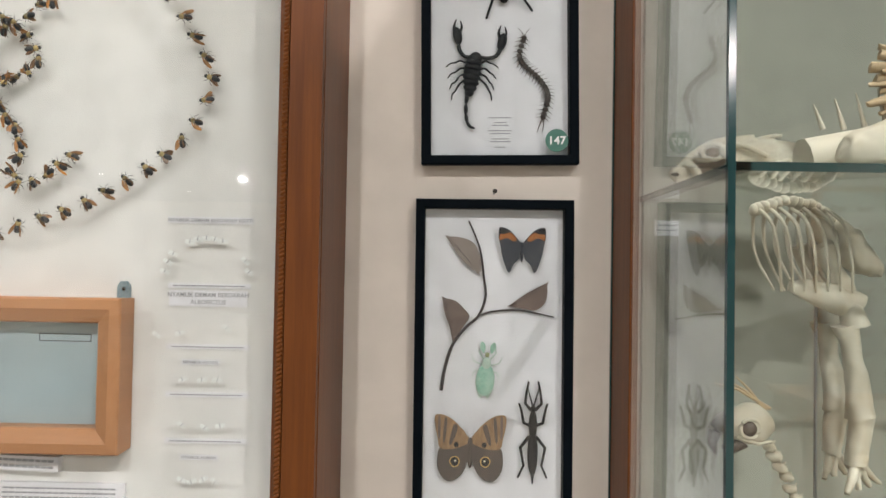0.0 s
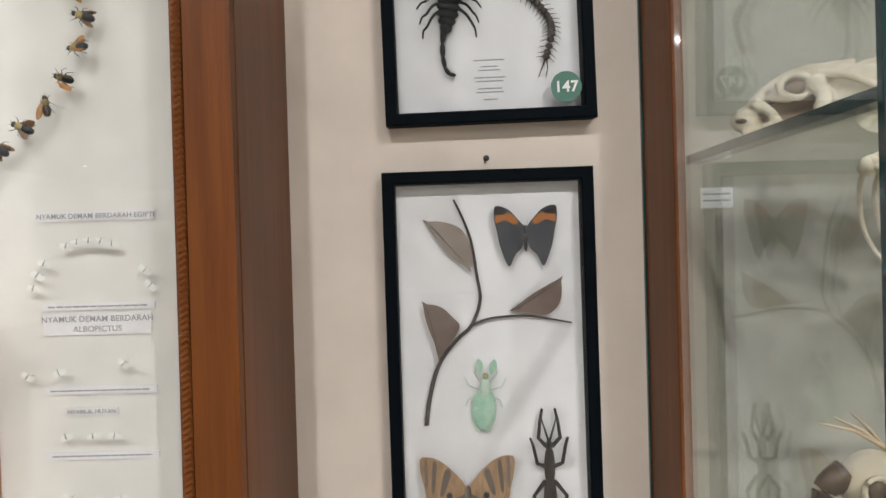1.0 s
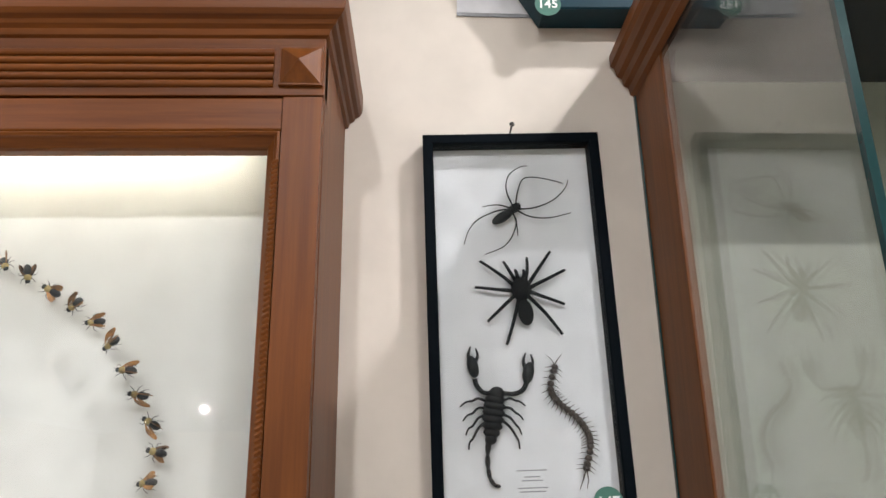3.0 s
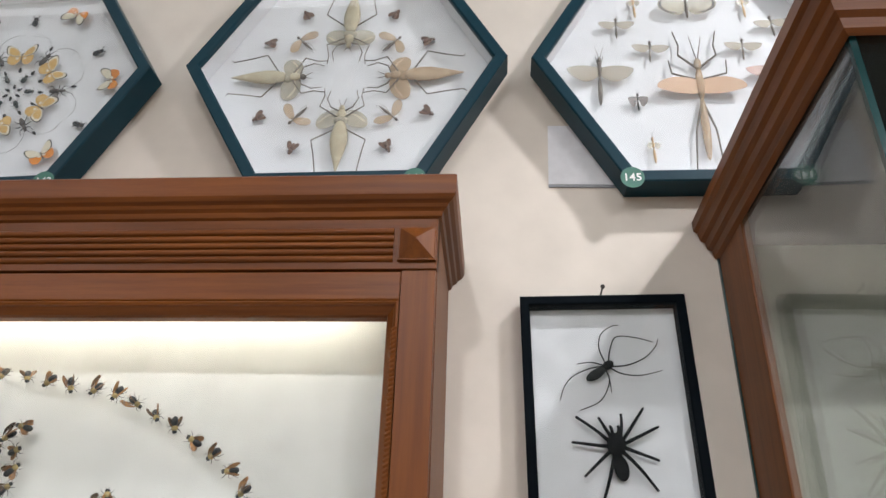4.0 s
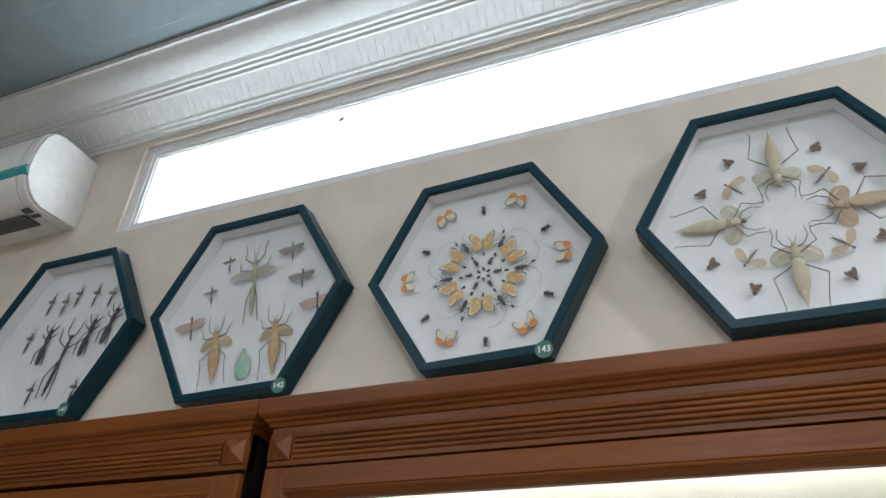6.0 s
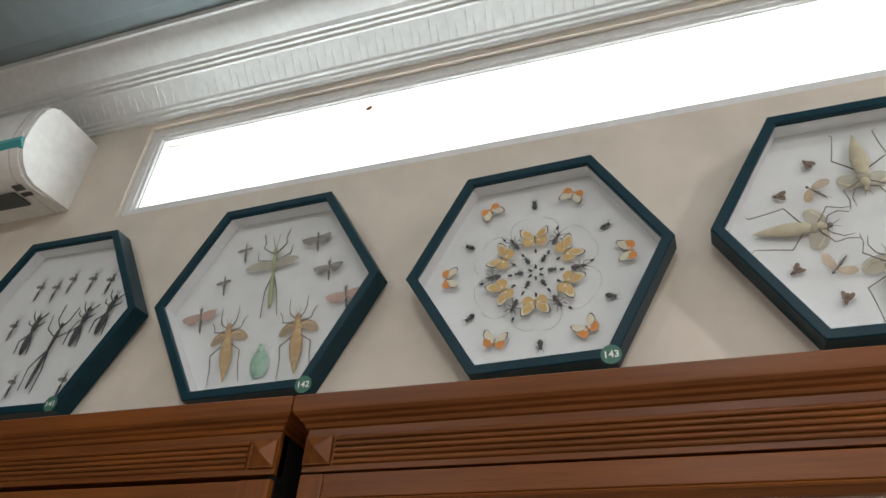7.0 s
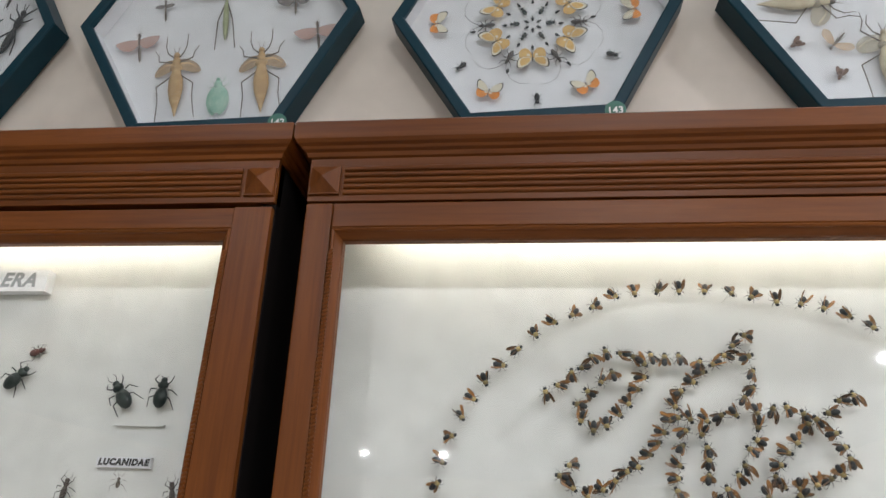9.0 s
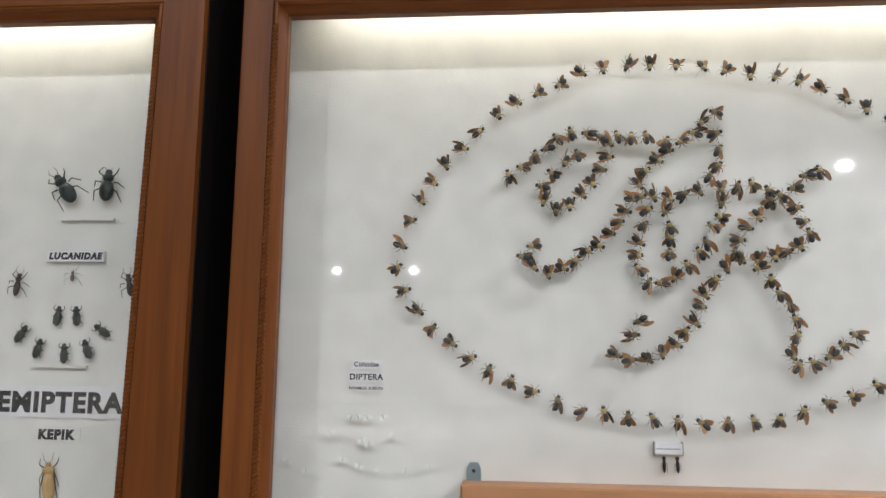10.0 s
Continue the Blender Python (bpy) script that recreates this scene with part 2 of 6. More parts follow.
def letters(text, size, material, parent, x, y, z, bold=0.0, name="lettering", align="CENTER", shear=0.0):
    """Raised flat letters in the parent's x-y plane."""
    cu = bpy.data.curves.new(name, "FONT")
    cu.body, cu.size, cu.extrude, cu.offset, cu.shear = text, size, 0.0001, bold, shear
    cu.space_character = 1.0 + 2.6 * bold / size
    cu.align_x, cu.align_y = align, "CENTER"
    tmp = new("lettering_source", cu)
    me = bpy.data.meshes.new_from_object(tmp.evaluated_get(bpy.context.evaluated_depsgraph_get()))
    bpy.data.objects.remove(tmp)
    bpy.data.curves.remove(cu)
    me.materials.clear()
    me.materials.append(material)
    ob = new(name, me)
    ob.parent = parent
    ob.matrix_basis = pose(x, y, z)
    return ob


def smooth_line(pts, per=6):
    """A rounded curve through the points (Catmull-Rom)."""
    pts = [Vector(p) for p in pts]
    out = []
    for i in range(len(pts) - 1):
        a, b, c, d = pts[max(i - 1, 0)], pts[i], pts[i + 1], pts[min(i + 2, len(pts) - 1)]
        for k in range(per):
            t = k / per
            out.append(0.5 * (2 * b + (c - a) * t + (2 * a - 5 * b + 4 * c - d) * t * t + (3 * b - a - 3 * c + d) * t ** 3))
    return out + [pts[-1]]


def hung(x, y, z, spin=0.0):
    """A pose on the long wall: x along it, y up, z out of it, turned by spin degrees anticlockwise."""
    return pose(x, y, z, 90, 0, 0) @ pose(0, 0, 0, 0, 0, spin)


def rails(corners, profile):
    """The mitred sides of a frame round the polygon; profile: [(inset, z)]. One shape a side."""
    m, out = len(corners), []
    mid = []
    for i in range(m):
        p, a, b = Vector(corners[i]), Vector(corners[i - 1]), Vector(corners[(i + 1) % m])
        u, w = (a - p).normalized(), (b - p).normalized()
        half = u.angle(w) / 2
        mid.append((u + w).normalized() / math.sin(half))
    for i in range(m):
        j, s = (i + 1) % m, Shape()
        verts = []
        for k in (i, j):
            verts += [(corners[k][0] + mid[k].x * d, corners[k][1] + mid[k].y * d, z) for d, z in profile]
        q = len(profile)
        s.add(verts, [tuple(range(q)), tuple(range(q, 2 * q))[::-1]] + [(a, q + a, q + (a + 1) % q, (a + 1) % q) for a in range(q)])
        out.append(s)
    return out


# ---- the room ----
X0, X1, Y0, CEIL = -9.5, 4.5, -21.0, 3.43
WX0, WX1, WZ0, WZ1 = -2.040, 0.073, 2.916, 3.252       # the clerestory opening
floor = setting("floor", Shape().box(X0 - 0.2, X1 + 0.2, Y0 - 0.2, WALL + 0.25, -0.1, 0.0), M_floor, "beige tiled museum floor", "floor")
wall_north = thing("wall_north", "cream painted wall with a long high window", "wall", kind="structure")
part("wall_below", Shape().box(X0, X1, WALL, WALL + 0.22, 0, WZ0), M_wall, wall_north)
part("wall_above", Shape().box(X0, X1, WALL, WALL + 0.22, WZ1, CEIL), M_wall, wall_north)
part("wall_beside", Shape().box(X0, WX0, WALL, WALL + 0.22, WZ0, WZ1), M_wall, wall_north)
part("wall_beside", Shape().box(WX1, X1, WALL, WALL + 0.22, WZ0, WZ1), M_wall, wall_north)
setting("wall_west", Shape().box(X0 - 0.2, X0, Y0, WALL + 0.22, 0, CEIL), M_wall, "cream painted end wall", "wall")
setting("wall_east", Shape().box(X1, X1 + 0.2, Y0, WALL + 0.22, 0, CEIL), M_wall, "cream painted end wall", "wall")
setting("wall_south", Shape().box(X0 - 0.2, X1 + 0.2, Y0 - 0.2, Y0, 0, CEIL), M_wall, "cream painted wall across the room", "wall")
setting("ceiling", Shape().box(X0 - 0.2, X1 + 0.2, Y0 - 0.2, WALL + 0.22, CEIL, CEIL + 0.1), M_ceil, "blue-grey ceiling", "ceiling")
step = Shape()
for y0, y1, z in ((0.60, 0.80, CEIL - 0.016), (0.50, 0.62, CEIL - 0.024)):
    step.box(X0, X1, y0, y1, z, CEIL + 0.002, 0.004)
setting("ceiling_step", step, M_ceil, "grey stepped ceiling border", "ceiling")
panel = thing("ceiling_light_panel", "long white lit ceiling light panel", "ceiling light", pose(0, 0, CEIL))
part("housing", Shape().box(-3.2, -0.335, 0.215, 0.465, -0.030, 0.001, 0.003), M_plaster, panel)
part("diffuser", Shape().box(-3.19, -0.345, 0.225, 0.455, -0.033, -0.0302), M_panel, panel, "glowing white diffuser")

# window: recess, white frame, pane and the bright outside
window = thing("window_1", "long narrow high window with a white frame, glaring daylight", "window", kind="structure")
FY = WALL + 0.013
for s in rails([(WX0, WZ0), (WX1, WZ0), (WX1, WZ1), (WX0, WZ1)], [(0, 0), (0.026, 0), (0.028, -0.004), (0.037, -0.005), (0.040, -0.010), (0.043, -0.011), (0.043, -0.03), (0, -0.03)]):
    part("window_frame", s.moved(pose(0, FY, 0, 90)), M_white, window)
p = part("pane", Shape().box(WX0 + 0.04, WX1 - 0.04, FY + 0.016, FY + 0.02, WZ0 + 0.04, WZ1 - 0.04), M_glass, window)
p.visible_shadow = False
setting("backdrop", Shape().box(WX0 + 0.001, WX1 - 0.001, WALL + 0.085, WALL + 0.095, WZ0 + 0.001, WZ1 - 0.001), M_outside, "bright hazy daylight outside the window", "sky")
leaf = thing("fallen_leaf", "small dry brown leaf stuck on the window", "leaf", hung(-1.337, FY + 0.0155, 3.172, 25))
part("blade", Shape().slab([(0.011, 0), (0.005, 0.0075), (-0.005, 0.008), (-0.011, 0.001), (-0.004, -0.0075), (0.006, -0.0065)], 0, 0.0006), varied("dry_leaf", (0.36, 0.17, 0.07), (0.28, 0.12, 0.05), 200, 0.7), leaf)

# plaster crown moulding
crown = thing("crown_moulding", "white plaster crown moulding with a leaf band", "moulding", kind="structure")
CP = [(WALL, 3.272), (WALL - 0.008, 3.272), (WALL - 0.011, 3.279), (WALL - 0.018, 3.280), (WALL - 0.021, 3.288), (WALL - 0.029, 3.290), (WALL - 0.033, 3.297),
      (WALL - 0.092, 3.335), (WALL - 0.098, 3.336), (WALL - 0.102, 3.344), (WALL - 0.110, 3.345), (WALL - 0.114, 3.352), (WALL - 0.122, 3.353), (WALL - 0.132, 3.362),
      (WALL - 0.150, 3.368), (WALL - 0.172, 3.380), (WALL - 0.190, 3.394), (WALL - 0.202, 3.410), (WALL - 0.206, 3.413), (WALL - 0.214, 3.414), (WALL - 0.217, CEIL), (WALL, CEIL)]
part("moulding_body", Shape().run(X0, X1, CP), M_plaster, crown)
leafband = Shape()
for k in range(110):
    cx = -3.4 + k * 0.05
    leafband.tube([(cx, WALL - 0.034, 3.297), (cx + 0.003, WALL - 0.060, 3.312), (cx + 0.005, WALL - 0.086, 3.331)], 0.001, 0.0025, 6)
    for d in (0.020,):
        leafband.tube([(cx + d, WALL - 0.0355, 3.2985), (cx + d + 0.003, WALL - 0.058, 3.3125), (cx + d + 0.002, WALL - 0.072, 3.3215)], 0.0030, 0.0012, 6)
tagged(part("leaf_band", leafband, M_plaster, crown), kind="stuff")

# ceiling downlights, three of them added for the fill lamps
dl = thing("downlight", "round recessed ceiling downlight, lit, three added as fill", "ceiling light", pose(1.1, 0.15, CEIL - 0.004), group="downlights")
ring = Shape()
for k in range(24):
    a, b = 2 * math.pi * k / 24, 2 * math.pi * (k + 1) / 24
    ring.add([(r * math.cos(t), r * math.sin(t), z) for t in (a, b) for r, z in ((0.075, -0.006), (0.095, -0.003), (0.095, 0.002), (0.075, 0.002))],
             [(0, 1, 5, 4), (1, 2, 6, 5), (2, 3, 7, 6), (3, 0, 4, 7)])
part("trim_ring", ring, M_white, dl)
part("lens", Shape().disc((0, 0), 0.074, -0.002, 0.001), M_down, dl)
# the first three copies are added, to hold the fill lamps
for x, y in ((-0.4, -1.8), (-2.3, -1.8), (1.5, -1.8), (2.33, -5.3), (-2.87, -14.5), (-4.65, -14.6), (-5.0, -17.7), (-7.6, -14.1), (-7.0, -17.7)):
    copy_thing(dl, pose(x, y, CEIL - 0.004))


# ---- wooden showcases ----
DOOR, GLASS_Y, BACK_Y = 0.862, 0.883, 0.957
CASE_TOP, CASE_GLASS, CASE_LOW = 2.222, 2.046, 0.98


def showcase(cx, label, door_top=2.099, sag=0.0, wide=0.0):
    """A wall showcase, 1.085 m wide over its sides, centred on cx. wide: how much broader its closing stile is; sag: how far that widens downwards, for each metre."""
    case = thing("display_cabinet", label, "cabinet", pose(cx, 0, 0.005), group="wooden showcases")
    h, w = 0.5425, 0.4865
    for sx in (-1, 1):
        a, b = sorted((sx * h, sx * (h - 0.02)))
        # gap-facing sides carry the shade of the gap in their colour
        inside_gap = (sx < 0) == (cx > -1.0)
        part("side_panel", Shape().box(a, b, DOOR + 0.012, WALL - 0.001, -0.005, 2.19, 0.001), M_gap if inside_gap else M_wood_z, case, "side with the gap shade in its colour" if inside_gap else "")
    part("back_board", Shape().box(-h + 0.02, h - 0.02, BACK_Y, BACK_Y + 0.012, CASE_LOW - 0.03, 2.12), M_felt, case, "off-white lining board")
    part("top_board", Shape().box(-h + 0.02, h - 0.02, DOOR + 0.02, WALL - 0.001, 2.12, 2.14), M_wood_x, case)
    part("base", Shape().box(-h + 0.02, h - 0.02, DOOR + 0.014, WALL - 0.001, 0.08, CASE_LOW - 0.03, 0.002), M_wood_x, case)
    part("plinth", Shape().box(-h + 0.021, h - 0.021, DOOR + 0.03, WALL - 0.002, -0.005, 0.08, 0.002), M_wood_x, case)
    # door: stiles, rails, bead and rope moulding round the glass
    part("stile", Shape().box(-h + 0.001, -w - 0.016, DOOR, DOOR + 0.024, CASE_LOW - 0.09, door_top, 0.0025), M_wood_z, case)
    drop = wide + sag * (CASE_GLASS - CASE_LOW + 0.035)
    part("stile", Shape().slab([(w + 0.016 - drop - sag * 0.07, CASE_LOW - 0.09), (h - 0.001, CASE_LOW - 0.09), (h - 0.001, door_top), (w + 0.016 - wide, door_top), (w + 0.016 - wide, CASE_GLASS + 0.016), (w + 0.016 - drop, CASE_LOW - 0.0195)], 0, 0.024).moved(pose(0, DOOR + 0.024, 0, 90)), M_wood_z, case)
    part("top_rail", Shape().box(-w - 0.0155, w + 0.0155 - wide, DOOR + 0.0005, DOOR + 0.024, CASE_GLASS + 0.016, door_top - 0.0005, 0.002), M_wood_x, case)
    part("bottom_rail", Shape().box(-w - 0.0155, w + 0.0155 - drop - sag * 0.07, DOOR + 0.0005, DOOR + 0.024, CASE_LOW - 0.0895, CASE_LOW - 0.02, 0.002), M_wood_x, case)
    bead = [(0, 0.0), (0.0004, 0.003), (0.0025, 0.0045), (0.005, 0.003), (0.006, 0.0), (0.011, -0.006), (0.0135, -0.008), (0.015, -0.012), (0.015, -0.024), (0, -0.024)]
    a, b = -w - 0.015, w + 0.015
    for k, s in enumerate(rails([(a, CASE_LOW - 0.0195), (b - drop, CASE_LOW - 0.0195), (b - wide, CASE_GLASS + 0.0155), (a, CASE_GLASS + 0.0155)], bead)):
        part("glazing_bead", s.moved(pose(0, DOOR + 0.003, 0, 90)), M_wood_z if k % 2 else M_wood_x, case)
    for sx in (-1, 1):
        rope = Shape()
        for k in range(200):
            z = CASE_LOW - 0.01 + k * 0.0053
            cx2 = sx * (w + 0.0115) - (wide + sag * (CASE_GLASS - z) if sx > 0 else 0)
            rope.tube([(cx2 - 0.003, DOOR - 0.0015, z), (cx2 + 0.003, DOOR - 0.0015, z + 0.004)], 0.0022, 0.0022, 5)
        tagged(part("rope_moulding", rope, M_wood_z, case), kind="stuff")
    g = part("glass", Shape().box(-w - 0.004, w + 0.004, GLASS_Y, GLASS_Y + 0.004, CASE_LOW - 0.004, CASE_GLASS + 0.004), M_glass, case)
    g.visible_shadow = False
    # frieze with reeds and pyramid blocks, then the cornice
    part("frieze", Shape().box(-h, h, DOOR + 0.004, DOOR + 0.03, 2.103, 2.20, 0.001), M_wood_x, case)
    for k in range(5):
        z = 2.1165 + 0.0092 * k
        part("reed", Shape().tube([(-h + 0.052, DOOR + 0.004, z), (h - 0.052, DOOR + 0.004, z)], 0.0042, 0.0042, 10), M_wood_x, case, smooth=60)
    for sx in (-1, 1):
        c, r, z = sx * 0.5185, 0.0225, 2.135
        part("corner_block", Shape().box(c - r, c + r, DOOR - 0.001, DOOR + 0.008, z - r, z + r, 0.0006).add(
            [(c - r + 0.002, DOOR - 0.001, z - r + 0.002), (c + r - 0.002, DOOR - 0.001, z - r + 0.002), (c + r - 0.002, DOOR - 0.001, z + r - 0.002), (c - r + 0.002, DOOR - 0.001, z + r - 0.002), (c, DOOR - 0.014, z)],
            [(0, 1, 4), (1, 2, 4), (2, 3, 4), (3, 0, 4)]), M_wood_z, case, "pyramid-cut block", smooth=0)
    out = [(0.0, 2.170), (0.004, 2.172), (0.006, 2.178), (0.011, 2.181), (0.013, 2.185), (0.018, 2.188), (0.0215, 2.193), (0.0225, 2.198), (0.0225, 2.219), (0.0195, 2.222)]
    prof = [(DOOR + 0.004 - d, z) for d, z in out] + [(DOOR + 0.05, 2.222), (DOOR + 0.05, 2.170)]
    part("cornice_front", Shape().run(-h - (DOOR + 0.004), h + (DOOR + 0.004), prof, 1.0, -1.0), M_wood_x, case)
    for sx in (-1, 1):
        side = Shape()
        pr = [(h + d, z) for d, z in out] + [(h - 0.03, 2.222), (h - 0.03, 2.170)]
        va = [(sx * x, (DOOR + 0.004) - (x - h), z) for x, z in pr] + [(sx * x, WALL - 0.001, z) for x, z in pr]
        q = len(pr)
        side.add(va, [tuple(range(q)), tuple(range(q, 2 * q))[::-1]] + [(k, q + k, q + (k + 1) % q, (k + 1) % q) for k in range(q)])
        part("cornice_side", side, M_wood_y, case)
    part("cabinet_roof", Shape().box(-h + 0.031, h - 0.031, DOOR + 0.052, WALL - 0.001, 2.195, 2.2215), M_wood_x, case)
    # added blocker: keeps tube light out of the door slit, coloured as shade
    part("light_baffle", Shape().box(-h + 0.021, h - 0.021, DOOR + 0.0305, DOOR + 0.034, 2.062, 2.1195), M_gap, case, "added dark baffle that stops lamp light leaking")
    # lamp tube behind the top rail
    lamp = part("lamp", Shape().box(-0.47, 0.47, GLASS_Y + 0.016, GLASS_Y + 0.032, 2.098, 2.119, 0.002), M_plastic, case, "white lamp housing")
    part("lamp_tube", Shape().tube([(-0.45, GLASS_Y + 0.024, 2.090), (0.45, GLASS_Y + 0.024, 2.090)], 0.007, 0.007, 12), M_tube, lamp, "lit fluorescent tube")
    return case


CX = -0.6545
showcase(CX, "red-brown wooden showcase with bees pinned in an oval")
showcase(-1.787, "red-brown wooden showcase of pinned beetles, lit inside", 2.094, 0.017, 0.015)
# added strip: deep shade between the showcases as black colour
setting("trim", Shape().box(-1.2435, -1.1985, 1.03, 1.04, 0.0, 2.20), M_gap, "added black strip for the deep shade between showcases", "trim")


# ---- glass cabinet with bones ----
GX, GY, GTOP = 0.282, 0.630, 2.240
cab = thing("glass_cabinet", "tall glass cabinet with a red-brown cornice, holding bones", "cabinet")
part("post", Shape().box(GX - 0.005, GX + 0.0065, 0.963, WALL - 0.001, 0.0, GTOP - 0.001, 0.002), M_wood_z, cab)
part("post", Shape().box(1.60, 1.634, 1.035, WALL - 0.001, 0.0, GTOP, 0.002), M_wood_z, cab)
part("back_panel", Shape().box(GX + 0.037, 1.599, WALL - 0.012, WALL - 0.001, 0.55, GTOP), M_backgrey, cab, "grey-beige back panel")
g = part("side_glass", Shape().box(GX - 0.003, GX + 0.003, GY + 0.006, 0.962, 0.55, GTOP), M_sideglass, cab)
g.visible_shadow = False
part("edge_strip", Shape().box(GX - 0.0072, GX - 0.0052, WALL - 0.006, WALL - 0.0005, 0.0, GTOP - 0.002), M_edge, cab, "thin dark green strip")
g = part("front_glass", Shape().box(GX + 0.004, 1.634, GY, GY + 0.006, 0.55, GTOP), M_greenglass, cab)
g.visible_shadow = False
part("glass_rim", Shape().box(GX - 0.003, GX + 0.0035, GY - 0.0004, GY + 0.0055, 0.55, GTOP), M_edge, cab, "dark green glass edge")
for z in (1.612, 1.15):
    shelf = part("shelf", Shape().box(GX + 0.021, 1.596, GY + 0.012, 1.055, z, z + 0.008), M_greenglass, cab, "green-edged glass shelf")
    shelf.visible_shadow = False
    part("shelf_edge", Shape().box(GX + 0.0065, GX + 0.021, GY + 0.0105, 0.962, z, z + 0.008), M_edge, shelf)
    part("shelf_edge", Shape().box(GX + 0.008, 1.596, GY + 0.0105, GY + 0.012, z, z + 0.008), M_edge, shelf)
part("base", Shape().box(GX - 0.004, 1.64, GY - 0.006, WALL - 0.001, 0.0, 0.55, 0.003), M_wood_x, cab)
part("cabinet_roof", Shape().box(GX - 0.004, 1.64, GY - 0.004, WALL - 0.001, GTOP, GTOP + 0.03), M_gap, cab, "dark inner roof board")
out = [(0.0, 2.222), (0.006, 2.226), (0.008, 2.236), (0.014, 2.240), (0.016, 2.250), (0.022, 2.254), (0.025, 2.266), (0.030, 2.270), (0.030, 2.286), (0.027, 2.290)]
pr = [(GX - 0.005 - d, z) for d, z in out] + [(GX + 0.04, 2.290), (GX + 0.04, 2.2665), (GX - 0.0045, 2.2665), (GX - 0.0045, 2.222)]
q = len(pr)
side = Shape().add([(x, GY - 0.005 + (x - GX + 0.005), z) for x, z in pr] + [(x, WALL - 0.001, z) for x, z in pr],
                   [tuple(range(q)), tuple(range(q, 2 * q))[::-1]] + [(k, q + k, q + (k + 1) % q, (k + 1) % q) for k in range(q)])
part("cornice_side", side, M_wood_y, cab)
prof = [(GY - 0.005 - d, z) for d, z in out] + [(GY + 0.04, 2.290), (GY + 0.04, 2.2665), (GY - 0.0045, 2.2665), (GY - 0.0045, 2.222)]
part("cornice_front", Shape().run(GX - 0.005 - (GY - 0.005), 1.66, prof, 1.0, 0.0), M_wood_x, cab)


# ---- framed insects on the wall ----
def badge(parent, text, x, y, z, r=0.0165):
    b = part("badge", Shape().disc((x, y), r, z, z + 0.0006), M_green, parent, "round green number sticker")
    letters(text, r * 0.98, M_print, b, x, y - 0.0005, z + 0.0009, 0.0004)


def wall_frame(x, z, spin, h, label, number):
    """A black upright shadow box; origin at its centre on the front plane."""
    fr = thing("picture_frame", label, "picture frame", hung(x, 1.046, z, spin), group="black insect frames")
    w, d = 0.113, 0.024
    for s in rails([(-w, -h), (w, -h), (w, h), (-w, h)], [(0.001, -d), (0, -0.0015), (0.0015, 0), (0.0115, 0), (0.013, -0.0015), (0.0135, -0.018), (0.0135, -d)]):
        part("frame_side", s, M_black, fr)
    part("backing", Shape().box(-w + 0.010, w - 0.010, -h + 0.010, h - 0.010, -d, -d + 0.003), M_paper, fr, "white paper backing")
    g = part("glass", Shape().box(-w + 0.012, w - 0.012, -h + 0.012, h - 0.012, -0.006, -0.004), M_glass, fr)
    g.visible_shadow = False
    if number:
        badge(fr, number, 0.081, -0.2085, -0.0025, 0.0165)
    nail = thing("nail", "small dark iron nail in the wall above the frame", "nail", hung(x - 0.002, WALL - 0.001, z + h + 0.010))
    part("shaft", Shape().tube([(0, 0, 0), (0, 0.001, 0.026)], 0.0013, 0.0013, 8), M_iron, nail)
    part("head", Shape().ball((0, 0.0015, 0.027), (0.0034, 0.0034, 0.002)), M_iron, nail)
    return fr


wall_frame(0.1065, 1.9145, 1.0, 0.2425, "black shadow box with spiders, a scorpion and a centipede", "147")
wall_frame(0.1055, 1.379, 0.3, 0.2425, "black shadow box with leaf butterflies and leaf insects", "")


def hex_frame(n, x, z, side, spin, spot, label):
    """A hexagonal box on the wall, leaning out a little at its top."""
    fr = thing("hexagonal_frame", label, "insect frame", HEXPOSE[n], group="hexagonal insect frames")
    cs = [(side * math.cos(radians(60 * k)), side * math.sin(radians(60 * k))) for k in range(6)]
    for s in rails(cs, [(0.0, -0.048), (0, -0.002), (0.002, 0), (0.0172, 0), (0.0198, -0.003), (0.0198, -0.011), (0.005, -0.012), (0.005, -0.048)]):
        part("frame_side", s, M_teal, fr)
    ins = side - 0.008
    for s in rails([(c[0] * (side - 0.021) / side, c[1] * (side - 0.021) / side) for c in cs], [(0, -0.0435), (0, -0.0125), (0.001, -0.0125), (0.001, -0.0435)]):
        part("lining", s, M_paper, fr)
    part("backing", Shape().slab([(c[0] * ins / side, c[1] * ins / side) for c in cs], -0.0475, 0.0035), M_paper, fr, "white paper backing")
    g = part("glass", Shape().slab([(c[0] * ins / side, c[1] * ins / side) for c in cs], -0.0105, 0.002), M_veilglass, fr)
    g.visible_shadow = False
    badge(fr, n, *spot, 0.0005, 0.0175)
    return fr


HEX = (("141", -2.066, 2.567, 0.273, 0, (0.128, -0.222), "dark teal hexagonal box of black stick insects"), ("142", -1.466, 2.565, 0.273, 1.5, (0.138, -0.232), "dark teal hexagonal box of tan stick and leaf insects"),
       ("143", -0.875, 2.553, 0.257, 2.2, (0.122, -0.217), "dark teal hexagonal box with a ring of orange butterflies"), ("144", -0.290, 2.566, 0.268, 0.5, (0.124, -0.229), "dark teal hexagonal box with four pale leaf insects"),
       ("145", 0.287, 2.563, 0.271, 0, (-0.130, -0.229), "dark teal hexagonal box with a large winged stick insect"))
HEXPOSE = {n: hung(x, 1.012, z) @ pose(0, 0, 0, 2.5) @ pose(0, 0, 0, 0, 0, spin) for n, x, z, side, spin, spot, lab in HEX}
for row in HEX:
    hex_frame(*row)

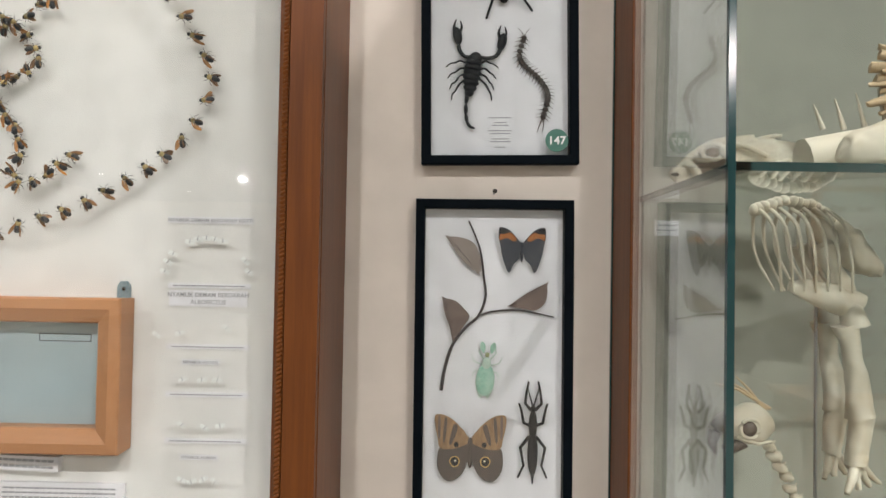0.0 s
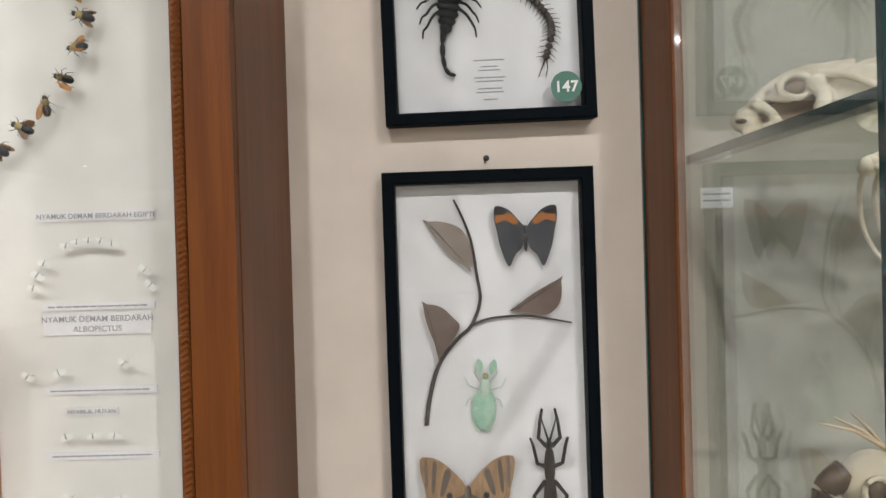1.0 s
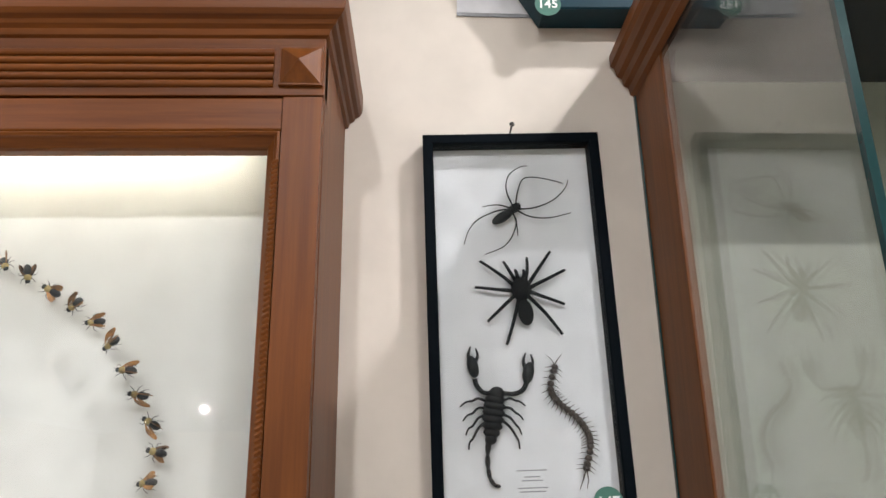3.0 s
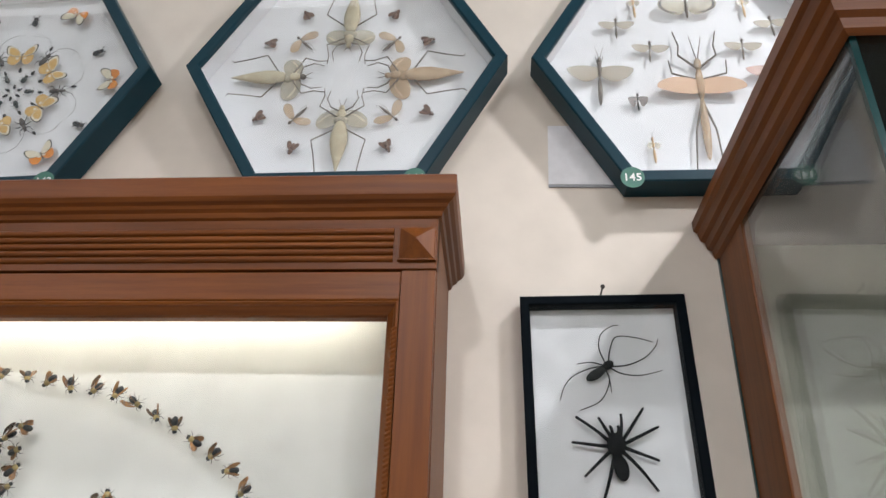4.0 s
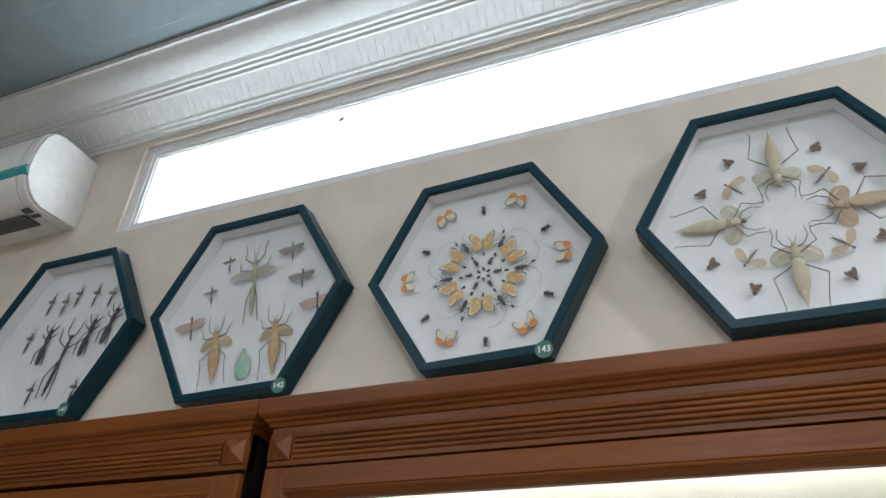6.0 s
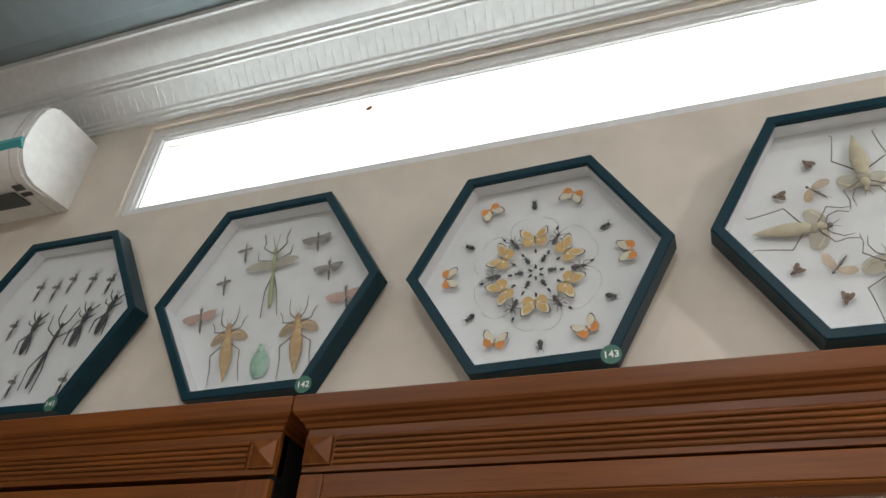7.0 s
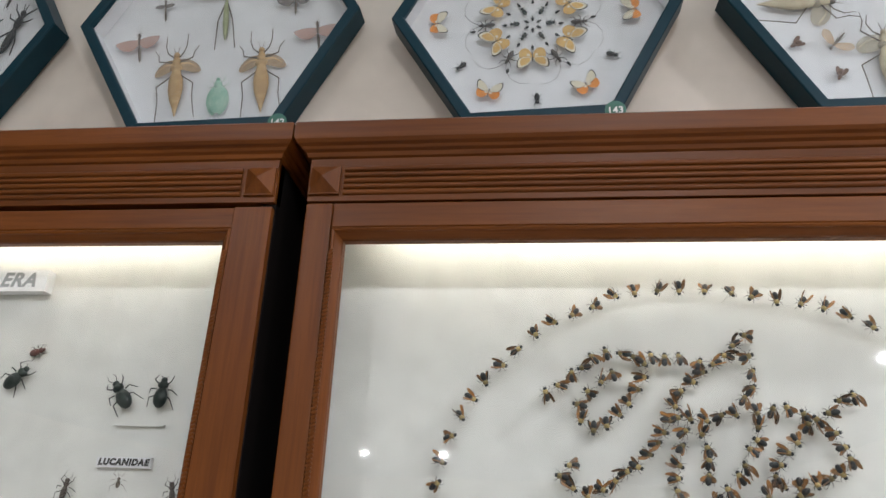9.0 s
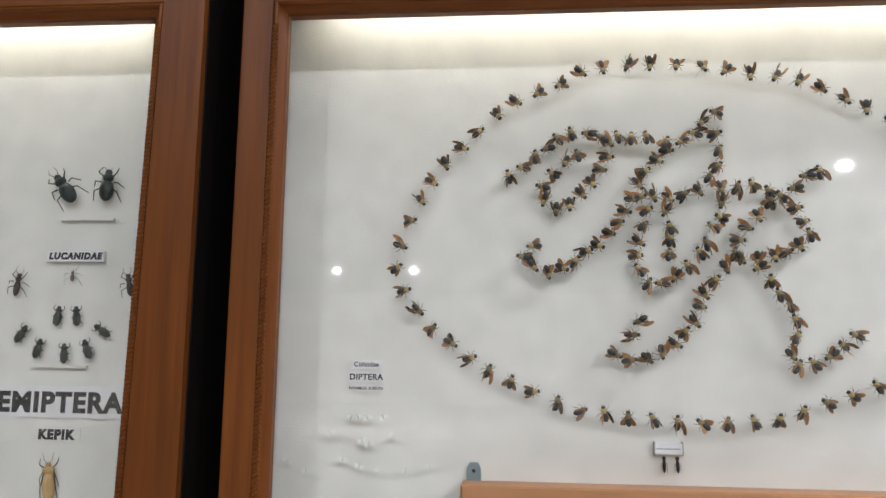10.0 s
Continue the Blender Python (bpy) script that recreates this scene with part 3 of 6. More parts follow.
# air conditioner on the long wall
ac = thing("air_conditioner", "white wall-mounted split air conditioner with an aqua stripe", "air conditioner", pose(-2.240, WALL, 3.098))
apf = [(0, -0.125), (-0.13, -0.135), (-0.160, -0.126), (-0.185, -0.105), (-0.203, -0.075), (-0.212, -0.045), (-0.213, -0.005), (-0.208, 0.050), (-0.200, 0.085), (-0.186, 0.110), (-0.165, 0.125), (-0.14, 0.130), (0, 0.130)]
part("housing", Shape().run(-0.82, 0.0, apf), M_plastic, ac, smooth=50)
part("end_cap", Shape().run(0.001, 0.012, [(y * 0.97, z * 0.97) for y, z in apf]), M_plastic, ac)
part("stripe", Shape().run(-0.82, 0.0125, [(-0.2065, -0.064), (-0.2165, -0.048), (-0.2165, -0.036), (-0.2105, -0.036), (-0.2105, -0.050), (-0.200, -0.064)]), M_aqua, ac)
part("louvre", Shape().run(-0.78, -0.06, [(-0.06, -0.132), (-0.12, -0.1375), (-0.122, -0.1405), (-0.06, -0.136)]), M_darkgrey, ac)
part("label", Shape().box(-0.05, -0.02, -0.14, -0.12, -0.1385, -0.1345), M_darkgrey, ac)
for k in range(4):
    part("vent_hole", Shape().box(-0.050 + 0.009 * k, -0.045 + 0.009 * k, -0.108, -0.094, -0.1365, -0.1325), M_darkgrey, ac)
part("panel_seam", Shape().run(-0.030, -0.0285, [(y * 1.003, z * 1.003) for y, z in apf]), M_greyink, ac, "thin grey seam")


# ---- insects ----
MM = 0.001
M_beebody = varied("bee_black", (0.010, 0.014, 0.018), (0.022, 0.024, 0.026), 300, 0.45, 0.4, 0.0006, spread=0.4)
M_beefur = varied("bee_yellow_fur", (0.44, 0.34, 0.15), (0.20, 0.16, 0.08), 500, 0.9, 0.6, 0.001, spread=0.5)
M_beewing = varied("bee_amber_wing", (0.42, 0.19, 0.045), (0.05, 0.034, 0.026), 120, 0.4, 0.2, 0.0004, spread=0.75, sheer=0.8)
M_chitin = varied("black_chitin", (0.009, 0.011, 0.013), (0.018, 0.018, 0.020), 200, 0.35, 0.3, 0.0005, spec=0.2)
M_hairy = varied("black_hairy_chitin", (0.008, 0.010, 0.012), (0.014, 0.014, 0.015), 500, 0.8, 0.8, 0.001, spec=0.06)
M_browncase = varied("dark_brown_chitin", (0.055, 0.040, 0.032), (0.035, 0.028, 0.024), 250, 0.5, 0.3, 0.0006)
M_greencase = varied("green_black_wingcase", (0.010, 0.022, 0.019), (0.016, 0.022, 0.019), 120, 0.28, 0.2, 0.0005)
M_redcase = varied("red_brown_wingcase", (0.12, 0.035, 0.025), (0.06, 0.02, 0.018), 150, 0.3, 0.2, 0.0005)
M_tan = varied("tan_insect_skin", (0.62, 0.42, 0.20), (0.36, 0.20, 0.075), 60, 0.6, 0.4, 0.0006)
M_tandull = varied("dull_rosy_tan_skin", (0.54, 0.40, 0.26), (0.34, 0.22, 0.13), 60, 0.6, 0.4, 0.0006)
M_tanwing = varied("tan_wing", (0.66, 0.47, 0.28), (0.46, 0.29, 0.14), 80, 0.6, 0.3, 0.0004, sheer=0.5)
M_pale = varied("pale_straw_skin", (0.58, 0.51, 0.36), (0.40, 0.33, 0.22), 60, 0.6, 0.4, 0.0006)
M_palewing = varied("pale_straw_wing", (0.68, 0.62, 0.48), (0.52, 0.46, 0.34), 70, 0.6, 0.3, 0.0004, sheer=0.42)
M_green_skin = varied("green_insect_skin", (0.40, 0.43, 0.24), (0.27, 0.29, 0.14), 60, 0.6, 0.4, 0.0006)
M_mint = varied("faded_mint_leaf_insect", (0.24, 0.46, 0.35), (0.46, 0.62, 0.52), 70, 0.55, 0.4, 0.0006)
M_mintpale = varied("pale_mint", (0.52, 0.62, 0.54), (0.42, 0.56, 0.47), 110, 0.55, 0.4, 0.0006)
M_pink = varied("faded_pink_wing", (0.64, 0.40, 0.33), (0.55, 0.33, 0.28), 150, 0.6, 0.3, 0.0004, sheer=0.6)
M_peach = varied("peach_wing", (0.70, 0.46, 0.30), (0.62, 0.38, 0.24), 150, 0.6, 0.3, 0.0004, sheer=0.8)
M_greywing = varied("brown_grey_wing", (0.27, 0.23, 0.21), (0.20, 0.17, 0.16), 150, 0.6, 0.3, 0.0004, sheer=0.6)
M_beigewing = varied("beige_wing", (0.50, 0.43, 0.33), (0.42, 0.36, 0.27), 150, 0.6, 0.3, 0.0004, sheer=0.55)
M_leg = varied("brown_leg", (0.13, 0.10, 0.075), (0.09, 0.07, 0.055), 200, 0.6, 0.2, 0.0004)
M_orange = varied("orange_wing_scale", (0.80, 0.28, 0.025), (0.70, 0.22, 0.018), 300, 0.7, 0.3, 0.0003)
M_cream = varied("cream_wing_scale", (0.78, 0.72, 0.58), (0.70, 0.62, 0.46), 200, 0.7, 0.3, 0.0003)
M_amber = varied("amber_wing_scale", (0.68, 0.44, 0.15), (0.58, 0.34, 0.10), 200, 0.7, 0.3, 0.0003)
M_dusk = varied("blue_black_wing_scale", (0.020, 0.028, 0.045), (0.05, 0.055, 0.065), 60, 0.6, 0.3, 0.0003)
M_rust = varied("rust_wing_band", (0.42, 0.15, 0.035), (0.34, 0.11, 0.03), 150, 0.7, 0.3, 0.0003)
M_owl = varied("brown_owl_wing", (0.105, 0.078, 0.062), (0.05, 0.042, 0.04), 60, 0.7, 0.3, 0.0003, stretch=(3, 1, 1))
M_owlpale = varied("tawny_owl_band", (0.36, 0.215, 0.105), (0.20, 0.11, 0.055), 70, 0.7, 0.3, 0.0003, stretch=(3, 1, 1))
M_leafwing = varied("dead_leaf_wing", (0.17, 0.12, 0.10), (0.11, 0.08, 0.068), 70, 0.7, 0.4, 0.0005)
M_leafpale = varied("grey_leaf_wing", (0.30, 0.25, 0.225), (0.22, 0.18, 0.16), 70, 0.7, 0.4, 0.0005)
M_twig = varied("dark_twig_bark", (0.055, 0.045, 0.045), (0.035, 0.030, 0.032), 150, 0.8, 0.6, 0.001)
M_fly = varied("brown_fly", (0.16, 0.075, 0.04), (0.09, 0.045, 0.03), 200, 0.6, 0.3, 0.0005)


def mm(pts, s=1.0):
    return [tuple(c * MM * s for c in p) for p in pts]


def flip(pts):
    return [(-p[0], *p[1:]) for p in pts]


def closed_line(pts, per=5):
    """A rounded closed outline."""
    m, out = len(pts), []
    pts = [Vector(p) for p in pts]
    for i in range(m):
        a, b, c, d = pts[i - 1], pts[i], pts[(i + 1) % m], pts[(i + 2) % m]
        for k in range(per):
            t = k / per
            q = 0.5 * (2 * b + (c - a) * t + (2 * a - 5 * b + 4 * c - d) * t * t + (3 * b - a - 3 * c + d) * t ** 3)
            out.append((q.x, q.y))
    return out


def insect(name, label, category, body, skin, legs=(), leg_r=0.5, leg_mat=None, wings=(), feelers=(), group="", s=1.0, height=7.0, pin=True, both=True, spindle=()):
    """A pinned insect, head towards +y, back towards +z, in millimetres times s.
    body: (part, y, rx, ry, rz, material or None); legs, feelers: point lists for the right side, mirrored; wings: (outline, material, tilt, marks) for the right side, mirrored;
    marks: (outline, material). spindle: (y, half width, half height) along a tapered abdomen."""
    ob = thing(name, label, category, group=group)
    for nm, y, rx, ry, rz, mat in body:
        part(nm, Shape().ball((0, y * MM * s, height * MM * s), (rx * MM * s, ry * MM * s, rz * MM * s)), mat or skin, ob, smooth=80)
    if spindle:
        ys = np.linspace(spindle[0][0], spindle[-1][0], 22)
        rows = [[np.interp(-y, [-q[0] for q in spindle], [q[k] for q in spindle]) for k in (1, 2)] for y in ys]
        sh, m = Shape(), 12
        sh.add([(w * math.cos(2 * math.pi * k / m) * (1 + 0.05 * (i % 2)) * MM * s, y * MM * s, (height + h * math.sin(2 * math.pi * k / m)) * MM * s) for i, (y, (w, h)) in enumerate(zip(ys, rows)) for k in range(m)],
               [(i * m + k, i * m + (k + 1) % m, (i + 1) * m + (k + 1) % m, (i + 1) * m + k) for i in range(21) for k in range(m)] + [tuple(range(m)), tuple(21 * m + k for k in range(m))])
        part("abdomen", sh, skin, ob, smooth=80)
    for nm, lines, mat, r in (("leg", legs, leg_mat or skin, leg_r), ("feeler", feelers, leg_mat or skin, leg_r * 0.5)):
        for line in lines:
            for side in ((line, flip(line)) if both else (line,)):
                pts = [(x, y, (p[0] if (p := rest) else 0) + height) for x, y, *rest in side]
                part(nm, Shape().tube([Vector(p) * MM * s for p in pts], r * MM * s, r * 0.55 * MM * s, 5), mat, ob, smooth=80)
    for outline, mat, tilt, marks in wings:
        for sx in (1, -1):
            o = [(sx * x, y) for x, y in closed_line(outline)]
            w = part("wing", Shape().slab(mm(o, s), (height + 0.8) * MM * s, 0.35 * MM * s, tilt * sx), mat, ob, smooth=30)
            for k, (mo, mm_) in enumerate(marks):
                q = [(sx * x, y) for x, y in closed_line(mo)]
                part("wing_mark", Shape().slab(mm(q, s), (height + 0.8) * MM * s + 0.35 * MM * s + 0.15 * MM * (k + 1), 0.12 * MM, tilt * sx), mm_, w, smooth=30)
    if pin:
        part("pin", Shape().tube([(0, 0, -0.2 * MM), (0, 0.0003, (height + 9) * MM * s)], 0.00025, 0.00025, 5), M_steel, ob)
    return ob


def place(ob, spots, y=None):
    """The insect at each pose, or each (x, z, spin) on the plane y; the first takes the original."""
    poses = [q if y is None else hung(q[0], y, q[1], q[2]) for q in spots]
    ob.matrix_basis = poses[0]
    for m in poses[1:]:
        copy_thing(ob, m)


# bees: an oval and two entwined initials
rnd = random.Random(7)
BEE_LEGS = ([(3, 4), (7, 7, 1), (9, 11, -2)], [(4, 1), (9, 1, 1), (12, -3, -3)], [(4, -2), (8, -6, 1), (9, -12, -3)])


def bee(a, b, flat):
    f1 = [(2, 5), (6 + a, 2 - 4 * a), (12 - 3 * a, -3 - 8 * a), (12.5 - 4 * a, -8 - 8 * a), (9 - 3 * a, -9 - 5 * a), (4, -2)]
    f2 = [(2.5, 2), (6, -4 - 3 * b), (8, -9 - 3 * b), (6.5, -11 - 2 * b), (3.5, -6)]
    return insect("bee", "dried carpenter bee with amber wings, pinned on white board", "bee",
                  [("abdomen", -6.0, 5.2, 7.6, 4.6, None), ("thorax", 3.6, 4.8, 4.6, 4.2, M_beefur), ("head", 9.0, 3.6, 2.6, 2.6, None)],
                  M_beebody, BEE_LEGS, 0.6, M_beebody, [(f1, M_beewing, flat, ()), (f2, M_beewing, flat * 0.6, ())], ([(1, 11), (3, 14, 1)],), "pinned bees", 0.80, 23)


bees = [bee(0.2, 0.1, 0.35), bee(0.9, 0.8, 0.8), bee(0.6, 0.2, -0.2), bee(1.2, 1.0, 1.3)]
used = [False] * 4


def put_bee(x, z, spin):
    k = rnd.randrange(4)
    tip = pose(0, 0, 0, rnd.uniform(-28, 28), rnd.uniform(-35, 35), 0)
    m = hung(x + rnd.uniform(-0.0016, 0.0016), BACK_Y, z + rnd.uniform(-0.002, 0.002), spin) @ Matrix.Translation((0, 0, 0.019)) @ tip @ Matrix.Translation((0, 0, -0.019))
    if used[k]:
        copy_thing(bees[k], m)
    else:
        bees[k].matrix_basis, used[k] = m, True


oval = closed_line([(-0.742, 2.001), (-0.654, 2.004), (-0.546, 1.988), (-0.488, 1.975), (-0.433, 1.947), (-0.388, 1.922), (-0.340, 1.887), (-0.291, 1.815), (-0.270, 1.766), (-0.285, 1.718),
                    (-0.311, 1.678), (-0.351, 1.645), (-0.402, 1.612), (-0.490, 1.576), (-0.561, 1.555), (-0.633, 1.553), (-0.708, 1.557), (-0.767, 1.563), (-0.825, 1.582), (-0.879, 1.607),
                    (-0.932, 1.641), (-0.976, 1.681), (-1.005, 1.738), (-0.984, 1.813), (-0.948, 1.870), (-0.909, 1.911), (-0.866, 1.949), (-0.806, 1.977)], 24)
oval = [Vector(p) for p in oval]
run = 0.0
for a, b in zip(oval, oval[1:] + oval[:1]):
    run += (b - a).length
    if run > 0.0285:
        run = 0.0
        put_bee(b.x, b.y, (180 if b.y > 1.93 else math.degrees(math.atan2(b.y - 1.7785, b.x + 0.6425)) + 80) + rnd.uniform(-60, 60))
STROKES = (
    ((-0.864, 1.858), (-0.826, 1.885), (-0.791, 1.911), (-0.745, 1.908), (-0.699, 1.907), (-0.647, 1.901), (-0.618, 1.926), (-0.604, 1.937)),
    ((-0.738, 1.899), (-0.740, 1.880), (-0.753, 1.858), (-0.775, 1.830), (-0.807, 1.815), (-0.822, 1.836), (-0.799, 1.868), (-0.767, 1.894)),
    ((-0.604, 1.908), (-0.603, 1.873), (-0.632, 1.836), (-0.677, 1.829), (-0.701, 1.829)),
    ((-0.665, 1.890), (-0.690, 1.865), (-0.712, 1.823), (-0.735, 1.786), (-0.769, 1.756), (-0.804, 1.736), (-0.829, 1.738), (-0.845, 1.754), (-0.827, 1.772)),
    ((-0.691, 1.810), (-0.699, 1.786), (-0.704, 1.743), (-0.687, 1.717), (-0.660, 1.729), (-0.632, 1.754), (-0.610, 1.789), (-0.599, 1.814), (-0.601, 1.842)),
    ((-0.667, 1.811), (-0.665, 1.786), (-0.666, 1.750)),
    ((-0.582, 1.842), (-0.563, 1.842), (-0.523, 1.831), (-0.499, 1.854), (-0.477, 1.860)),
    ((-0.511, 1.815), (-0.502, 1.799), (-0.500, 1.774), (-0.537, 1.756), (-0.578, 1.750)),
    ((-0.541, 1.822), (-0.573, 1.785), (-0.595, 1.747), (-0.620, 1.715), (-0.638, 1.674), (-0.669, 1.640), (-0.713, 1.626), (-0.734, 1.634)),
    ((-0.705, 1.674), (-0.715, 1.653)),
    ((-0.558, 1.743), (-0.536, 1.712), (-0.520, 1.685), (-0.516, 1.658), (-0.526, 1.624), (-0.485, 1.631), (-0.437, 1.668)),
)
for line in STROKES:
    pts, run = smooth_line([(x, z, 0) for x, z in line], 10), 0.0
    put_bee(pts[0].x, pts[0].y, rnd.uniform(0, 360))
    for a, b in zip(pts, pts[1:]):
        run += (b - a).length
        if run > 0.0172:
            run = 0.0
            put_bee(b.x, b.y, math.degrees(math.atan2(b.y - a.y, b.x - a.x)) + 40 + rnd.uniform(-75, 75))


# paper labels inside the showcases
def card(x, z, w, h, texts, label, y=BACK_Y - 0.0005, lift=0.0014, mat=None, ink=None, shear=0.0, spin=0.0):
    c = thing("label", label, "paper label", hung(x, y, z, spin))
    part("card", Shape().box(-w / 2, w / 2, -h / 2, h / 2, 0.0, lift), mat or M_paper, c)
    for t, size, dy, bold in texts:
        if t:
            letters(t, size, ink or M_ink, c, 0, dy, lift + 0.0003, bold, shear=shear)
        else:
            k = max(3, int(w / 0.009))
            for i in range(k):
                a = -w / 2 + w * (0.06 + 0.88 * i / k)
                part("printed_word", Shape().box(a, a + 0.76 * w / k, dy - size / 2, dy + size / 2, lift - 0.0001, lift + 0.0002), ink or M_greyink, c)
    return c


card(-1.045, 1.616, 0.040, 0.012, [("Culicidae", 0.0085, 0, 0.0001)], "small white paper label reading Culicidae")
card(-1.045, 1.600, 0.046, 0.012, [("DIPTERA", 0.0105, 0, 0.0003)], "small white paper label reading DIPTERA")
card(-1.045, 1.586, 0.042, 0.008, [("NYAMUK KEBUN", 0.0055, 0, 0.0001)], "small white paper label for garden mosquitoes")
card(-0.272, 1.579, 0.113, 0.009, [("NYAMUK DEMAM BERDARAH EGIPTI", 0.0066, 0, 0.0001)], "white strip label naming dengue mosquitoes", ink=M_greyink)
card(-0.273, 1.477, 0.102, 0.021, [("NYAMUK DEMAM BERDARAH", 0.0078, 0.0045, 0.0001), ("ALBOPICTUS", 0.0078, -0.005, 0.0001)], "white two-line label naming dengue mosquitoes", ink=M_greyink)
card(-0.281, 1.394, 0.050, 0.007, [("NYAMUK HUTAN", 0.0056, 0, 0.0001)], "small white label for forest mosquitoes", ink=M_greyink)
card(-0.280, 1.271, 0.050, 0.007, [("NYAMUK RUMAH", 0.0056, 0, 0.0001)], "small white label for house mosquitoes", ink=M_greyink)
for z in (1.4935, 1.414, 1.352, 1.292):
    card(-0.272, z, 0.108, 0.007, [("", 0.0016, 0, 0)], "thin white strip label with faint print")
card(-0.500, 1.262, 0.085, 0.019, [("", 0.0035, 0.004, 0), ("", 0.0035, -0.004, 0)], "white paper label with faint print", spin=-2, lift=0.012)
card(-0.458, 1.218, 0.168, 0.036, [("", 0.0022, 0.011, 0), ("", 0.0022, 0.005, 0), ("", 0.0022, -0.001, 0), ("", 0.0022, -0.007, 0)], "white text sheet with grey print", lift=0.006)
tag = card(-0.671, 1.520, 0.034, 0.013, [("", 0.0014, 0, 0)], "tiny white paper label with dark side edges", lift=0.008)
for x in (-0.0168, 0.0168):
    part("edge", Shape().box(x - 0.0006, x + 0.0006, -0.008, 0.008, 0.0, 0.0085), M_greyink, tag)
pupa = thing("pupa", "tiny dark slender insect pinned below a label", "insect", hung(-0.677, BACK_Y, 1.500), group="tiny dark insects")
part("body", Shape().ball((0, 0, 0.009), (0.0023, 0.0085, 0.0023)), M_chitin, pupa, smooth=80)
part("head", Shape().ball((0, 0.009, 0.009), (0.0027, 0.0024, 0.0023)), M_chitin, pupa, smooth=80)
for x in (-1, 1):
    for y in (-0.003, 0.001, 0.004):
        part("leg", Shape().tube([(0, y, 0.009), (0.003 * x, y - 0.001, 0.010), (0.0042 * x, y - 0.005, 0.008)], 0.0003, 0.0002, 4), M_chitin, pupa)
part("pin", Shape().tube([(0, 0, -0.0002), (0, 0, 0.014)], 0.00025, 0.00025, 5), M_steel, pupa)
copy_thing(pupa, hung(-0.661, BACK_Y, 1.500, 4))
card(-1.443, 1.754, 0.080, 0.014, [("LUCANIDAE", 0.0118, 0, 0.0008)], "white raised label reading LUCANIDAE", lift=0.007, shear=0.15)
card(-1.466, 1.562, 0.232, 0.041, [("HEMIPTERA", 0.0355, -0.002, 0.0016)], "white board reading HEMIPTERA in bold letters", lift=0.002)
card(-1.453, 1.5195, 0.066, 0.019, [("KEPIK", 0.0165, 0, 0.0011)], "white label reading KEPIK", lift=0.0015, mat=M_felt)
card(-1.665, 2.016, 0.095, 0.034, [("ERA", 0.031, 0, 0.0012)], "white raised board with bold slanted letters", lift=0.018, ink=M_greyink, shear=0.3)
for x, z in ((-1.432, 1.805), (-1.455, 1.608)):
    card(x, z, 0.075, 0.003, [], "thin clear strip label", lift=0.006, mat=M_felt)

# mosquito mounts: white card points with tiny insects
mount = thing("mosquito_mount", "tiny mosquito on a white paper point", "mosquito", group="mosquito mounts")
part("paper_point", Shape().slab([(-0.007, -0.003), (0.006, -0.0035), (0.007, 0.002), (-0.006, 0.003)], 0.012, 0.0004), M_print, mount)
part("body", Shape().tube([(0.0, -0.002, 0.0145), (0.001, 0.004, 0.0150)], 0.0006, 0.0004, 5), M_greyink, mount)
part("pin", Shape().tube([(0, 0, -0.0002), (0, 0, 0.016)], 0.00025, 0.00025, 5), M_steel, mount)
spots = [(-1.061, 1.550), (-1.052, 1.551), (-1.040, 1.550), (-1.020, 1.551), (-1.086, 1.530), (-1.037, 1.518), (-1.046, 1.522), (-1.007, 1.529), (-1.140, 1.496), (-1.116, 1.484), (-1.070, 1.499), (-1.049, 1.491), (-1.024, 1.485), (-0.991, 1.487), (-0.961, 1.494)]
spots += [(-0.272 + 0.055 * math.cos(a), 1.505 + 0.050 * math.sin(a)) for a in (0.15, 0.45, 1.2, 1.4, 1.6, 1.8, 2.0, 2.5, 2.75, 3.0)]
spots += [(-0.305, 1.433), (-0.335, 1.430), (-0.245, 1.440), (-0.300, 1.373), (-0.275, 1.373), (-0.255, 1.373), (-0.300, 1.315), (-0.270, 1.312), (-0.250, 1.315), (-0.298, 1.245), (-0.285, 1.243), (-0.270, 1.246), (-0.255, 1.243)]
place(mount, [(x, z, rnd.uniform(-40, 40)) for x, z in spots], BACK_Y)

# small wooden case mounted inside
inner = thing("wooden_case", "small orange wooden case with a pale blue board behind glass", "case", hung(-0.645, BACK_Y - 0.0005, 1.379))
for k, s in enumerate(rails([(-0.276, -0.098), (0.276, -0.098), (0.276, 0.098), (-0.276, 0.098)], [(0.001, 0), (0, 0.040), (0.002, 0.042), (0.014, 0.043), (0.030, 0.036), (0.032, 0.033), (0.032, 0)])):
    part("case_side", s, M_oak_z if k % 2 else M_oak, inner)
part("board", Shape().box(-0.246, 0.246, -0.068, 0.068, 0.002, 0.010), M_blueboard, inner)
g = part("glass", Shape().box(-0.245, 0.245, -0.067, 0.067, 0.030, 0.032), M_glass, inner)
g.visible_shadow = False
for x, mat in ((0.191, M_ink),):
    for s in rails([(x - 0.034, 0.040), (x + 0.034, 0.040), (x + 0.034, 0.050), (x - 0.034, 0.050)], [(0, 0.0102), (0, 0.0106), (0.001, 0.0106), (0.001, 0.0102)]):
        part("label_border", s, mat, inner)
for x in (-0.262, 0.262):
    tab = part("hanging_tab", Shape().slab([(x - 0.009, 0.09), (x + 0.009, 0.09), (x + 0.009, 0.112), (x + 0.005, 0.119), (x - 0.005, 0.119), (x - 0.009, 0.112)], 0.001, 0.002), M_tab, inner, "grey-blue metal tab")
    part("screw", Shape().ball((x, 0.109, 0.0035), (0.0025, 0.0025, 0.0015)), M_iron, tab)


